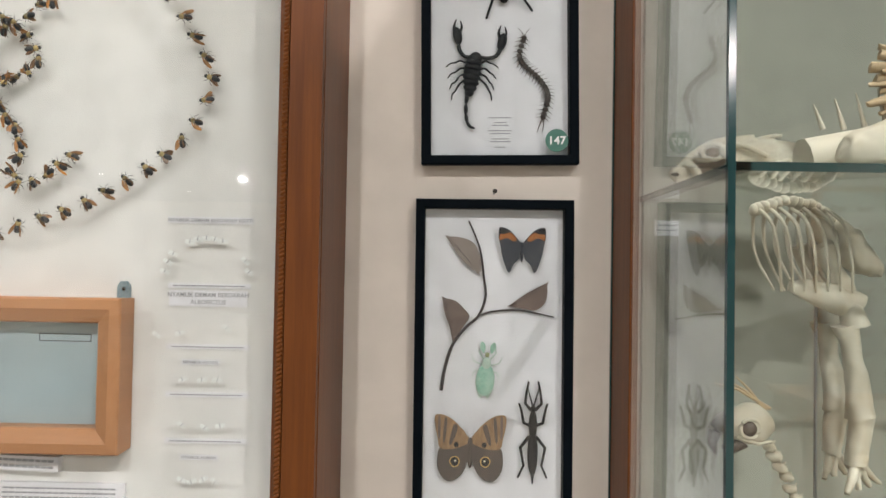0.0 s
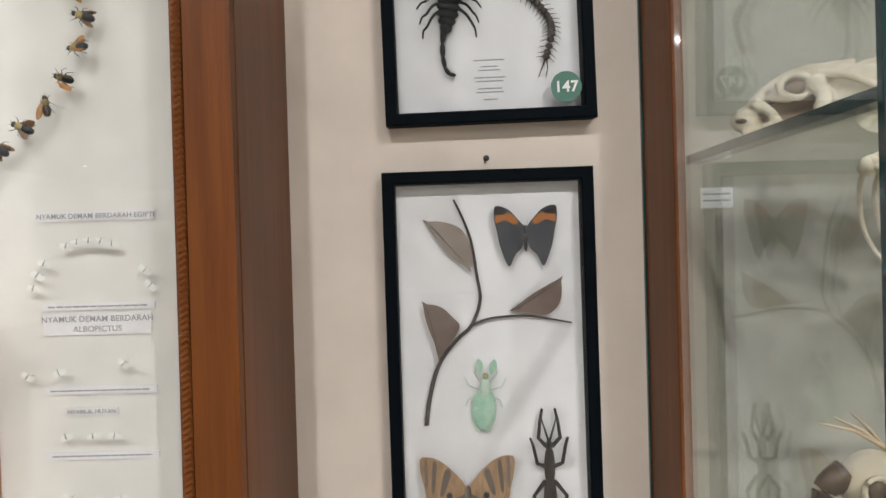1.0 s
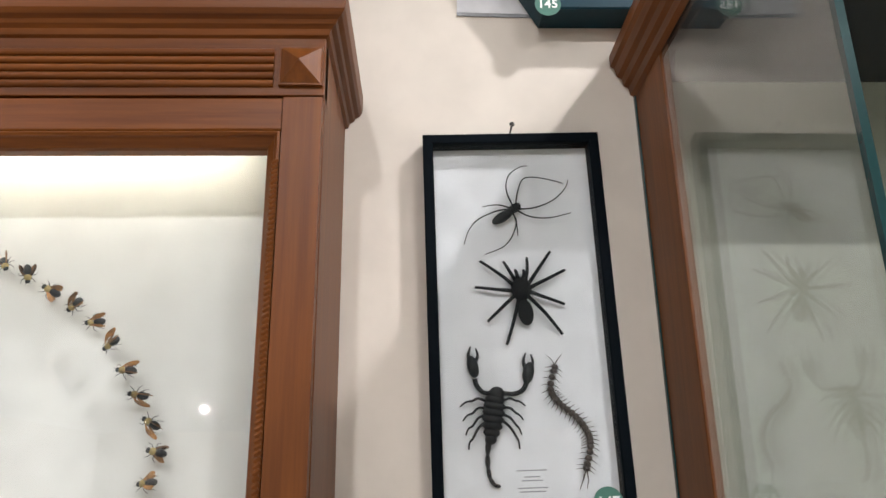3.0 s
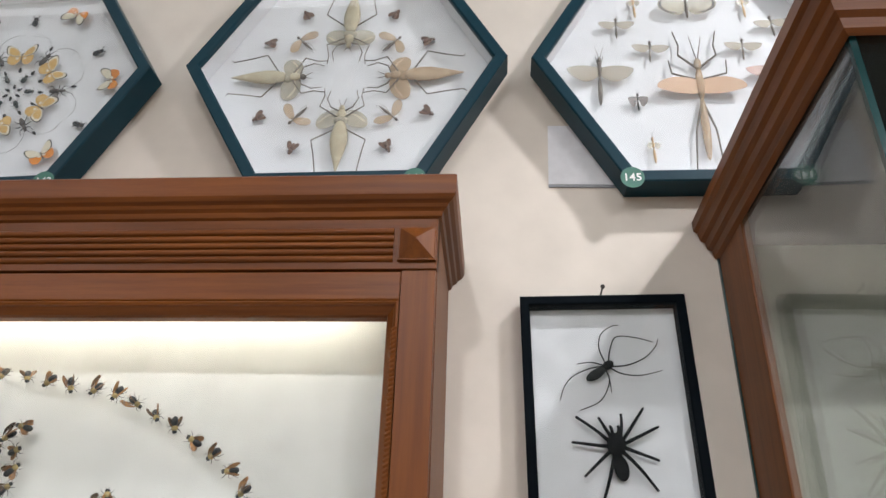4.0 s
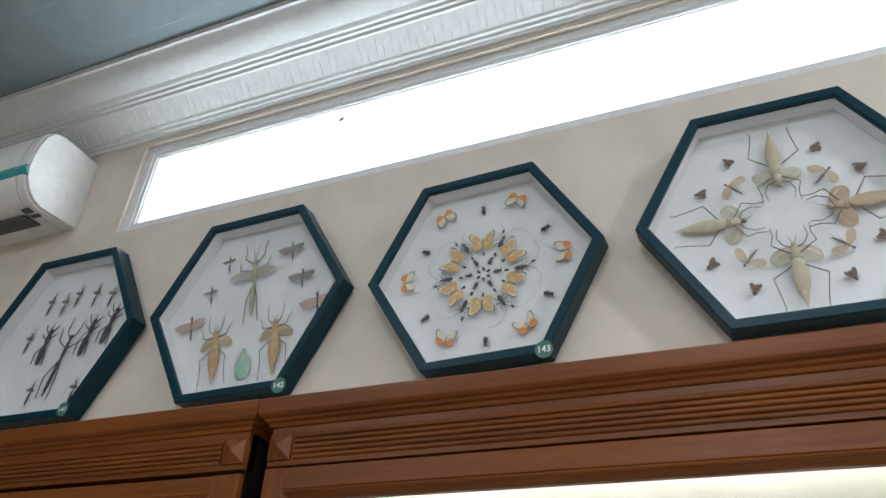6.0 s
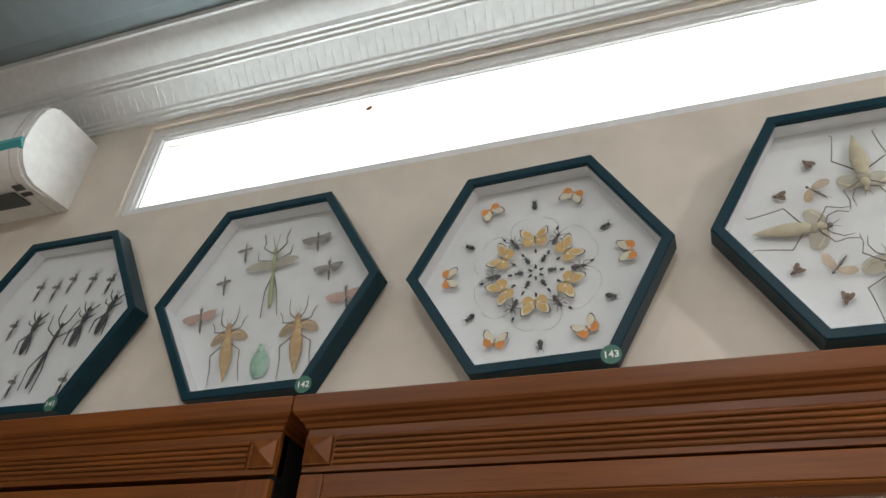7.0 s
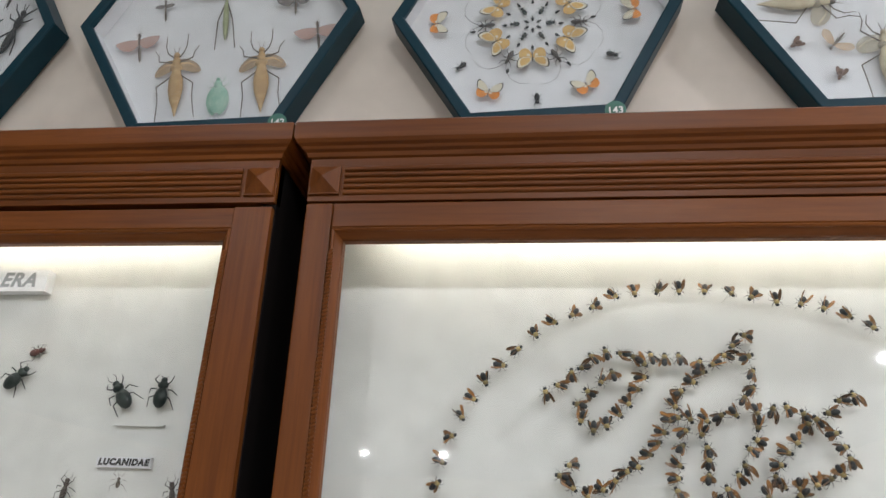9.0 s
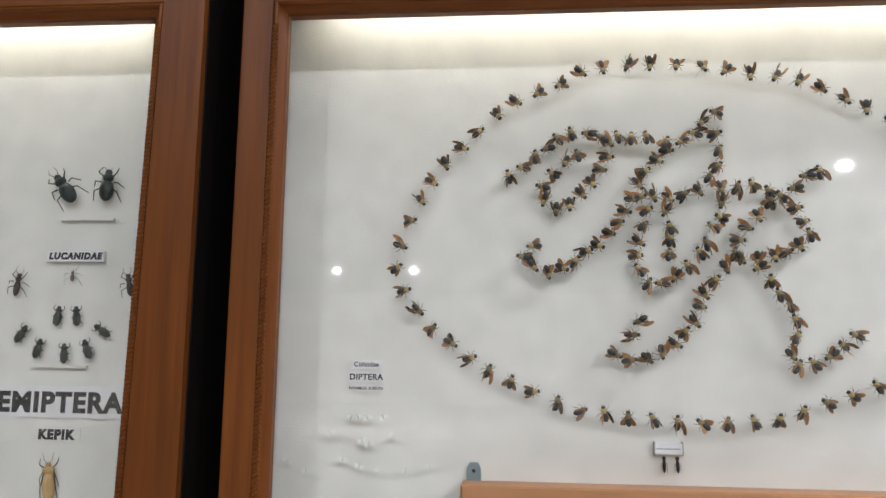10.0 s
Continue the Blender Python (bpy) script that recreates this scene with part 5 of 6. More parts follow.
paleins = insect("pale_leaf_insect", "large pale straw-coloured leaf insect with angular legs", "leaf insect", [("thorax", 12, 8, 13, 5, None), ("head", 27, 5, 6, 4, None), ("wing_base", 2, 12, 9, 5, M_palewing)], M_pale,
                 LEGS_L, 1.35, M_leg, [(PAD, M_palewing, -0.2, [(VEIN, M_pale)])], ([(1.5, 31), (7, 44, 3)],), "pale leaf insects", 1.0, 10, spindle=LEAFY)
place(paleins, inhex("144", [(0, 96, 178), (-1, -97, -1)]))
tanins = insect("pale_leaf_insect", "large tan leaf insect lying sideways with angular legs", "leaf insect", [("thorax", 12, 8, 13, 5, None), ("head", 27, 5.5, 6, 4, M_leg), ("wing_base", 2, 12, 9, 5, M_palewing)], M_pale,
                LEGS_L, 1.35, M_leg, [(PAD, M_palewing, -0.2, [(VEIN, M_pale)])], ([(1.5, 31), (7, 44, 3)],), "pale leaf insects", 1.0, 10, spindle=LEAFY)
place(tanins, inhex("144", [(-101, 0, -91)]))
rosy = insect("tan_leaf_insect", "large rosy-tan leaf insect lying sideways with angular legs", "leaf insect", [("thorax", 12, 8, 13, 5, None), ("head", 27, 5.5, 6, 4, None), ("wing_base", 2, 12, 9, 5, M_tanwing)], M_tandull,
              LEGS_L, 1.35, M_leg, [(PAD, M_tanwing, -0.2, [(VEIN, M_tandull)])], ([(1.5, 31), (7, 44, 3)],), "pale leaf insects", 1.02, 10, spindle=LEAFY)
place(rosy, inhex("144", [(100, -1, 91)]))
locust = insect("grasshopper", "slim brown grasshopper with spread pinkish wings", "grasshopper", [("body", -6, 2.2, 20, 2.4, None), ("head", 15, 2.6, 3, 2.6, None)], M_leg, ([(2, -2), (5, -16, 2), (3, -30, 0)],), 0.5, M_leg,
                [([(1, 8), (12, 10), (26, 4), (30, -6), (20, -10), (4, 0)], M_tanwing, 0.1, ())], (), "grasshoppers", 1.0, 8)
place(locust, inhex("144", [(-81, 79, 44), (77, 73, -46), (-77, -84, 139), (79, -82, -133)]))
fly = insect("fly", "small red-brown fly with folded wings", "fly", [("abdomen", -4, 4.4, 7, 3.6, None), ("thorax", 5, 4, 4, 3.6, None), ("head", 10, 3, 2.4, 2.6, None)], M_fly, ([(3, 6), (8, 9, 1)], [(4, 2), (10, 1, 1)], [(4, -2), (9, -7, 1)]), 0.6, M_fly,
             [([(2, 4), (8, 0), (11, -9), (6, -12), (2, -4)], M_fly, 0.2, ())], (), "flies", 0.95, 7)
place(fly, inhex("144", [(-81, 144, 30), (78, 140, -30), (138, 76, -70), (-140, 79, 80), (-141, -83, 120), (-78, -147, 160), (77, -146, 205), (141, -78, 240)]))


# 142: tan leaf insects, winged stick insects, a mint leaf insect
def winged(name, label, skin, wing, length, span, legs=True, s=1.0, group="winged stick insects", chord=0.34):
    h = length / 2
    w = [(1.5, h * 0.42), (span * 0.5, h * 0.48), (span * 0.9, h * 0.38), (span, h * 0.26), (span * 0.8, h * (0.30 - 0.7 * chord)), (span * 0.4, h * (0.30 - chord)), (3, h * (0.26 - 0.4 * chord))]
    lg = ([(2, h * 0.68), (span * 0.44, h * 0.92, 3), (span * 0.40, h * 1.12, 2), (span * 0.50, h * 1.42, 0)], [(2, h * 0.45), (span * 0.62, h * 0.56, 3), (span * 0.66, h * 0.84, 0)], [(2, 0), (span * 0.22, -h * 0.5, 3), (span * 0.30, -h * 1.25, 0)]) if legs else ([(1.5, h * 0.5), (span * 0.12, h * 0.9, 1)],)
    return insect(name, label, "stick insect", [("abdomen", -h * 0.45, 0.030 * length + 0.8, h * 0.58, 0.025 * length + 0.8, None), ("thorax", h * 0.38, 0.030 * length + 0.7, h * 0.32, 0.028 * length + 0.7, None), ("head", h * 0.76, 0.026 * length + 0.8, h * 0.10 + 1, 0.025 * length + 0.8, None)],
                  skin, lg, max(0.5, 0.010 * length), M_leg, [(w, wing, 0.12, ())], ([(1, h * 0.85), (span * 0.14, h * 1.3, 2)],), group, s, 8)


place(insect("tan_leaf_insect", "broad tan leaf insect with spiny legs", "leaf insect", [("thorax", 14, 8, 13, 5, None), ("head", 29, 6, 6, 4, None), ("wing_base", 2, 12, 8, 5, None)], M_tan,
             ([(5, 24), (15, 32, 3), (20, 48, 2), (20, 72, 0)], [(7, 14), (32, 18, 3), (34, 32, 1), (42, 44, 0)], [(8, -14), (34, -36, 4), (32, -64, 2), (36, -104, 0)]), 1.35, M_leg,
             [([(4, 16), (16, 20), (34, 12), (44, -4), (36, -10), (20, -6), (8, 0)], M_tanwing, -0.15, [([(8, 12), (24, 12), (38, 0), (22, 9), (8, 8)], M_tan)])], ([(2, 33), (6, 46, 2)],), "tan leaf insects", 1.04, 10,
             spindle=[(-2, 7, 5), (-12, 10, 5.5), (-26, 13.5, 5.5), (-44, 14, 5), (-62, 11, 4), (-80, 5.5, 3), (-98, 1, 1)]), inhex("142", [(85, -84, 4), (-82, -88, 5)]))
place(winged("green_stick_insect", "green stick insect with beige wings and long legs", M_green_skin, M_beigewing, 168, 66, chord=0.11), inhex("142", [(-8, 64, 4)]))
place(insect("mint_leaf_insect", "faded mint-green leaf insect", "leaf insect", [("abdomen", -6, 20, 30, 4, None), ("thorax", 24, 8, 10, 4, None), ("head", 36, 4, 4, 3, None)], M_mint, ([(6, 28), (14, 36, 1), (10, 46, 0)], [(8, 20), (20, 22, 1), (24, 30, 0)]), 1.0, M_mintpale,
             [([(2, 20), (16, 14), (22, -6), (16, -30), (3, -36)], M_mint, -0.15, ())], (), "leaf insects", 1.0, 7), inhex("142", [(8, -150, 3)]))
place(winged("pink_stick_insect", "small stick insect with faded pink wings", M_leg, M_pink, 70, 44, False, chord=0.55), inhex("142", [(-169, -32, 9), (186, -22, 7)]))
place(winged("slim_stick_insect", "small slim brown stick insect", M_leg, M_greywing, 58, 22, False, 0.9, chord=0.2), inhex("142", [(-132, 54, 7), (-97, 138, 6)]))
place(winged("grey_stick_insect", "small stick insect with dark grey wings", M_leg, M_greywing, 56, 36, False, 1.0, chord=0.6), inhex("142", [(132, 57, 4), (89, 141, 6)]))

# 141: black stick insects
place(insect("black_stick_insect", "thick black stick insect with thorny legs", "stick insect", [("abdomen", -26, 8.4, 34, 6, None), ("thorax", 20, 7.2, 19, 6, None), ("head", 44, 5.4, 7, 5, None)], M_chitin,
             ([(4, 34), (16, 46, 3), (26, 62, 0)], [(5, 20), (20, 24, 3), (28, 36, 0)], [(5, -4), (20, -26, 4), (22, -58, 0)]), 2.1, M_chitin, (), ([(1.5, 48), (5, 66, 2)],), "black stick insects", 0.95, 9), inhex("141", [(80, -3, -14), (147, 21, -16), (-70, -10, -10)]))
place(insect("long_stick_insect", "very long black stick insect with long legs", "stick insect", [("abdomen", -40, 4.6, 54, 4, None), ("thorax", 34, 4.2, 36, 4, None), ("head", 72, 4, 7, 4, None)], M_chitin,
             ([(2, 66), (18, 84, 3), (24, 124, 0)], [(3, 40), (34, 56, 3), (46, 92, 0)], [(3, 4), (22, -44, 4), (20, -100, 0)]), 1.8, M_chitin, (), (), "black stick insects", 1.0, 9), inhex("141", [(8, -70, -14)]))
place(winged("thin_stick_insect", "small thin dark stick insect", M_chitin, M_greywing, 66, 16, True, 0.9, "black stick insects", 0.15), inhex("141", [(-109, 120, -12), (-54, 112, -12), (-9, 130, -14), (57, 122, -12), (117, 110, -12), (94, -158, -12), (133, -145, -12), (-60, -150, -12), (-140, 10, -12)]))

# 145: a large peach-winged stick insect, a moth and small ones
place(winged("large_stick_insect", "large straw stick insect with peach wings", M_tanwing, M_peach, 226, 76, True, 0.92, "winged stick insects", 0.14), inhex("145", [(0, -72, -1)]))
place(insect("moth", "pale yellow moth with dark curved wing lines", "moth", [("body", -4, 3, 20, 3, None), ("head", 17, 2.6, 3, 2.6, None)], M_leg, (), 0.5, M_leg,
             [([(2, 12), (22, 18), (44, 14), (48, -2), (34, -14), (14, -18), (3, -8)], M_palewing, 0.1, [([(40, 14), (46, 8), (44, -6), (30, -14), (14, -15), (30, -11), (41, -3), (42, 8)], M_browncase)])], ([(1, 19), (8, 28, 1)],), "moths", 1.0, 8), inhex("145", [(0, 136, 0)]))
place(winged("beige_stick_insect", "stick insect with broad beige wings", M_leg, M_beigewing, 104, 54, False, 1.0, chord=0.45), inhex("145", [(-158, -18, -2)]))
place(winged("small_beige_stick_insect", "small stick insect with pale beige wings", M_leg, M_beigewing, 52, 34, False, 0.9, chord=0.55), inhex("145", [(-122, 95, -1), (80, 41, -3), (-71, 41, -4), (135, 90, 4)]))
place(winged("dark_stick_insect", "tiny dark stick insect with short wings", M_chitin, M_greywing, 40, 18, False, 0.9, chord=0.9), inhex("145", [(-101, -65, 0), (93, -58, 0)]))
place(winged("straw_stick_insect", "thin straw-coloured stick insect", M_tan, M_palewing, 56, 12, False, 0.9, chord=0.3), inhex("145", [(-86, -160, 2), (-88, 142, 2), (95, 136, 2)]))
place(winged("pink_stick_insect", "small stick insect with faded pink wings", M_leg, M_pink, 60, 42, False, chord=0.55), inhex("145", [(118, -12, 6)]))

# white card behind the last box
wc = thing("paper_sheet", "white paper sheet in a clear sleeve behind a frame", "paper", hung(0.165, WALL - 0.001, 2.405, -1.5))
part("sheet", Shape().box(-0.125, 0.15, -0.052, 0.060, 0, 0.0008), M_paper, wc)
part("sleeve_edge", Shape().box(-0.125, 0.15, -0.058, -0.053, 0, 0.0016), M_greyink, wc)


# ---- bones in the glass cabinet ----
SH = 1.6205
# horn of the beak; in sockets and nostrils its dark stands for shade
M_horn = varied("dark_horn_and_socket_shade", (0.075, 0.045, 0.030), (0.045, 0.028, 0.02), 60, 0.4, 0.3, 0.0006)
M_skull = varied("bleached_bone", (0.80, 0.73, 0.61), (0.62, 0.50, 0.36), 34, 0.6, 0.4, 0.0012)
# bone tone with the shade of hollows put into its colour
M_bonedark = varied("bone_with_shade_coloured_in", (0.40, 0.30, 0.21), (0.30, 0.21, 0.14), 60, 0.7, 0.3, 0.001)
M_fin = varied("dried_fin", (0.50, 0.36, 0.22), (0.40, 0.27, 0.15), 25, 0.7, 0.5, 0.001, stretch=(1, 1, 6))


def boned(name, label, base):
    return thing(name, label, "bones", base, group="bones on glass shelves")


def lump(shape, name, parent, mat=None, seed=0.0, amount=0.003, label=""):
    """A part with a bumpy, worn bone surface."""
    off = Vector((seed, 0, 0))
    shape.v = [tuple(Vector(v) + amount * (noise.noise_vector(Vector(v) * 45 + off) + 0.35 * noise.noise_vector(Vector(v) * 160 + off))) for v in shape.v]
    return part(name, shape, mat or M_bone, parent, label, smooth=80)


def loft(rings, n=34):
    """A closed skin over rings (x, centre y, centre z, half width, half height)."""
    sh, m = Shape(), len(rings)
    verts = []
    for x, y, z, w, h in rings:
        for k in range(n):
            a = 2 * math.pi * k / n
            c, d = math.cos(a), math.sin(a)
            verts.append((x, y + w * math.copysign(abs(c) ** 0.85, c), z + h * math.copysign(abs(d) ** 0.9, d)))
    faces = [(i * n + k, i * n + (k + 1) % n, (i + 1) * n + (k + 1) % n, (i + 1) * n + k) for i in range(m - 1) for k in range(n)]
    return sh.add(verts, faces + [tuple(range(n))[::-1], tuple((m - 1) * n + k for k in range(n))])


def rim(c, rx, rz, r, tilt=0.0, n=18):
    """A bony ring in the x-z plane round c."""
    return Shape().tube([(c[0] + rx * math.cos(2 * math.pi * k / n), c[1] + tilt * math.cos(2 * math.pi * k / n), c[2] + rz * math.sin(2 * math.pi * k / n)) for k in range(n + 1)], r, r, 7)


def fused(name, shapes, parent, material, voxel):
    """Several rough bones grown together into one worn surface."""
    sh = Shape()
    for q in shapes:
        sh.add(q.v, q.f)
    ob = part(name, sh, material, parent, smooth=0)
    grown = ob.modifiers.new("grown", "REMESH")
    grown.mode, grown.voxel_size = "VOXEL", voxel
    worn = ob.modifiers.new("worn", "SMOOTH")
    worn.factor, worn.iterations = 0.5, 4
    me = bpy.data.meshes.new_from_object(ob.evaluated_get(bpy.context.evaluated_depsgraph_get()))
    ob.modifiers.clear()
    for v in me.vertices:
        v.co += 0.0011 * noise.noise_vector(v.co * 90) + 0.0006 * noise.noise_vector(v.co * 260)
    me.shade_smooth()
    ob.data = me
    return ob


def rings(rows):
    """Rings smoothed between the given ones."""
    return [tuple(p) for p in np.array([[np.interp(t, range(len(rows)), [row[i] for row in rows]) for i in range(5)] for t in np.linspace(0, len(rows) - 1, 7 * len(rows))])]


# a long animal skull, snout towards the wall corner
sk = boned("animal_skull", "bleached animal skull with an open eye socket", pose(0.312, 0.905, SH + 0.0005, 0, 0, -16) @ Matrix.Scale(0.76, 4))
bone = [loft(rings([(0.086, 0, 0.050, 0.010, 0.012), (0.092, 0, 0.050, 0.024, 0.024), (0.118, 0, 0.051, 0.028, 0.028), (0.150, 0, 0.050, 0.032, 0.030), (0.184, 0, 0.046, 0.027, 0.027), (0.208, 0, 0.040, 0.016, 0.018), (0.214, 0, 0.037, 0.006, 0.008)])),
        Shape().ball((0.013, 0, 0.029), (0.0165, 0.0130, 0.0150), 0, 26, 18),
        loft(rings([(0.008, 0, 0.015, 0.009, 0.007), (0.040, 0, 0.013, 0.017, 0.007), (0.080, 0, 0.014, 0.026, 0.009), (0.120, 0, 0.020, 0.030, 0.014)]), 26),
        Shape().tube(smooth_line([(0.014, 0, 0.036), (0.034, 0, 0.056), (0.058, 0, 0.070), (0.086, 0, 0.075), (0.124, 0, 0.076)]), 0.0075, 0.0130, 12),
        Shape().tube(smooth_line([(0.118, 0, 0.074), (0.145, 0, 0.084), (0.165, 0, 0.086)]), 0.0060, 0.0025, 8)]
for sy in (-1, 1):
    bone += [Shape().tube(smooth_line([(0.020, sy * 0.008, 0.046), (0.034, sy * 0.015, 0.036), (0.046, sy * 0.019, 0.018)]), 0.0070, 0.0050, 10),
             Shape().tube(smooth_line([(0.036, sy * 0.010, 0.054), (0.046, sy * 0.017, 0.048), (0.058, sy * 0.019, 0.045)]), 0.0050, 0.0040, 9),
             rim((0.062, sy * 0.0205, 0.060), 0.0165, 0.0130, 0.0044, 0.003, 24),
             Shape().tube(smooth_line([(0.078, sy * 0.021, 0.066), (0.089, sy * 0.029, 0.046), (0.082, sy * 0.031, 0.020)]), 0.0095, 0.0085, 10),
             Shape().tube(smooth_line([(0.028, sy * 0.015, 0.015), (0.056, sy * 0.026, 0.017), (0.090, sy * 0.034, 0.020), (0.134, sy * 0.040, 0.030), (0.172, sy * 0.030, 0.040)]), 0.0075, 0.0050, 10),
             Shape().tube(smooth_line([(0.084, sy * 0.022, 0.072), (0.110, sy * 0.036, 0.064), (0.140, sy * 0.040, 0.048)]), 0.0050, 0.0040, 8)]
fused("cranium", bone, sk, M_skull, 0.0016)
lump(loft(rings([(0.034, 0, 0.030, 0.002, 0.010), (0.060, 0, 0.036, 0.002, 0.020), (0.090, 0, 0.044, 0.003, 0.026)]), 14), "septum", sk, M_bonedark, 12, 0.001, "inner bone wall with shade in its colour")
for sy in (-1, 1):
    # dark blobs: shade inside nostrils, sockets and cheeks, as colour
    part("nostril", Shape().ball((0.007, sy * 0.0118, 0.0265), (0.0075, 0.0040, 0.0030), -22 * sy, 14, 9), M_horn, sk, smooth=80)
    part("eye_socket", Shape().ball((0.064, sy * 0.0120, 0.060), (0.0125, 0.0045, 0.0085), 0, 18, 12), M_bonedark, sk, smooth=80)
    part("cheek_hollow", Shape().ball((0.088, sy * 0.0385, 0.026), (0.0035, 0.0030, 0.0045), 0, 12, 8), M_bonedark, sk, smooth=80)
    jaw = fused("lower_jaw", [loft(rings([(0.010, sy * 0.007, 0.006, 0.004, 0.003), (0.040, sy * 0.017, 0.006, 0.005, 0.005), (0.090, sy * 0.029, 0.007, 0.006, 0.006), (0.134, sy * 0.036, 0.012, 0.005, 0.012), (0.162, sy * 0.040, 0.024, 0.003, 0.016)]), 16)], sk, M_bone, 0.0016)
    for k in range(9):
        part("tooth", Shape().tube([(0.094 + 0.0065 * k, sy * (0.0335 + 0.0006 * k), 0.006), (0.095 + 0.0065 * k, sy * (0.034 + 0.0006 * k), 0.017)], 0.0028, 0.0012, 5), M_bone, jaw, smooth=80)

# a second skull further along the shelf
sk2 = boned("round_skull", "small pale rounded animal skull", pose(0.478, 0.690, SH, 0, 0, -10))
lump(loft(rings([(-0.070, 0, 0.018, 0.006, 0.006), (-0.062, 0, 0.020, 0.014, 0.014), (-0.030, 0, 0.028, 0.018, 0.020), (0.0, 0, 0.038, 0.030, 0.028), (0.035, 0, 0.040, 0.036, 0.034), (0.065, 0, 0.034, 0.024, 0.026), (0.074, 0, 0.030, 0.008, 0.010)])), "cranium", sk2, seed=11, amount=0.004)
for sy in (-1, 1):
    lump(rim((-0.010, sy * 0.026, 0.036), 0.015, 0.013, 0.0035), "eye_ridge", sk2, seed=sy, amount=0.001)
    # dark blob colours in the shade of the open socket
    part("eye_socket", Shape().ball((-0.010, sy * 0.019, 0.036), (0.013, 0.009, 0.011), 0, 14, 8), M_horn, sk2, smooth=80)

# a dried fish head with fanned fin bones
fh = boned("fish_skeleton", "tan dried fish head with fanned ridged bones", pose(0.515, 0.76, SH))
lump(Shape().ball((0.10, 0.0, 0.10), (0.10, 0.035, 0.055), 0, 20, 14), "gill_plate", fh, M_fin, 21)
for k in range(34):
    a, r = radians(92 + 2.8 * k), 0.095 + 0.010 * math.sin(k * 1.7)
    lump(Shape().tube([(0.05, -0.02 + 0.0006 * k, 0.085), (0.05 + 0.55 * r * math.cos(a), -0.024, 0.085 + 0.55 * r * math.sin(a)), (0.05 + r * math.cos(a + 0.12), -0.016, 0.085 + r * math.sin(a + 0.12))], 0.0075, 0.0026 + 0.001 * (k % 3), 7), "fin_ray", fh, M_fin, k, 0.006)
for k in range(5):
    part("back_spine", Shape().tube([(-0.09 + 0.022 * k, 0, 0.052), (-0.100 + 0.022 * k, 0, 0.078 + 0.006 * k)], 0.003, 0.0008, 6), M_bone, fh, smooth=80)
lump(Shape().tube([(-0.11, 0, 0.020), (0.0, 0, 0.034), (0.08, 0, 0.060)], 0.022, 0.036, 10), "jaw", fh, M_bone, 23)
part("stand", Shape().box(0.03, 0.14, -0.02, 0.02, 0.0, 0.055, 0.002), M_gap, fh, "dark stand block")

# a parrot skull on a low mount
ps = boned("parrot_skull", "pale parrot skull with a dark hooked beak", pose(0.362, 0.812, 1.158))
lump(Shape().ball((0.010, 0, 0.200), (0.026, 0.021, 0.022), 0, 22, 16), "braincase", ps, seed=31, amount=0.0022)
part("beak", Shape().tube(smooth_line([(-0.010, 0, 0.204), (-0.024, 0, 0.196), (-0.030, 0, 0.180), (-0.026, 0, 0.166)]), 0.0125, 0.0022, 12), M_horn, ps, "dark brown hooked beak", smooth=80)
part("lower_beak", Shape().tube(smooth_line([(0.004, 0, 0.180), (-0.010, 0, 0.172), (-0.018, 0, 0.176)]), 0.008, 0.003, 8), M_horn, ps, smooth=80)
for sy in (-1, 1):
    lump(rim((0.004, sy * 0.019, 0.198), 0.0105, 0.0105, 0.0022), "eye_ridge", ps, seed=sy, amount=0.0008)
    # the socket's inner shade, as a dark ball
    part("eye_socket", Shape().ball((0.004, sy * 0.0155, 0.198), (0.0095, 0.007, 0.0095), 0, 14, 8), M_horn, ps, smooth=80)
    part("cheek_bone", Shape().tube([(-0.008, sy * 0.014, 0.188), (0.012, sy * 0.019, 0.182), (0.028, sy * 0.015, 0.184)], 0.0022, 0.002, 6), M_bone, ps, smooth=80)
for k in range(10):
    x, z = 0.032 + 0.006 * k, 0.176 - 0.0115 * k
    lump(Shape().ball((x, 0.0, z), (0.006, 0.0085, 0.0058), 30, 10, 7), "vertebra", ps, seed=40 + k, amount=0.0035)
    part("process", Shape().tube([(x, 0, z), (x + 0.007, 0, z + 0.006)], 0.0018, 0.0008, 5), M_bone, ps, smooth=80)
lump(loft(rings([(0.06, 0, 0.06, 0.006, 0.008), (0.085, 0, 0.058, 0.020, 0.022), (0.115, 0, 0.052, 0.022, 0.026), (0.150, 0, 0.046, 0.008, 0.008)])), "breast_bone", ps, seed=33)
for k in range(3):
    part("crest_feather", Shape().tube([(0.026 + 0.004 * k, 0.002, 0.216), (0.012 - 0.006 * k, 0.004, 0.236), (-0.002 - 0.012 * k, 0.006, 0.250 - 0.004 * k)], 0.0022, 0.0008, 5), M_fin, ps, smooth=80)
part("support_rod", Shape().tube([(0.10, 0, 0.0), (0.10, 0, 0.055)], 0.003, 0.003, 8), M_steel, ps, "thin steel rod")

# a mounted bird skeleton under the shelf
rb = boned("bird_skeleton", "pale mounted bird skeleton with ribs and thick legs", pose(0.438, 0.86, 1.158))
for k, p in enumerate(smooth_line([(-0.055, -0.03, 0.436), (-0.02, -0.03, 0.446), (0.02, -0.02, 0.440), (0.06, -0.01, 0.415)], 5)):
    lump(Shape().ball(p, (0.0065, 0.007, 0.007), 0, 10, 7), "vertebra", rb, seed=60 + k, amount=0.003)
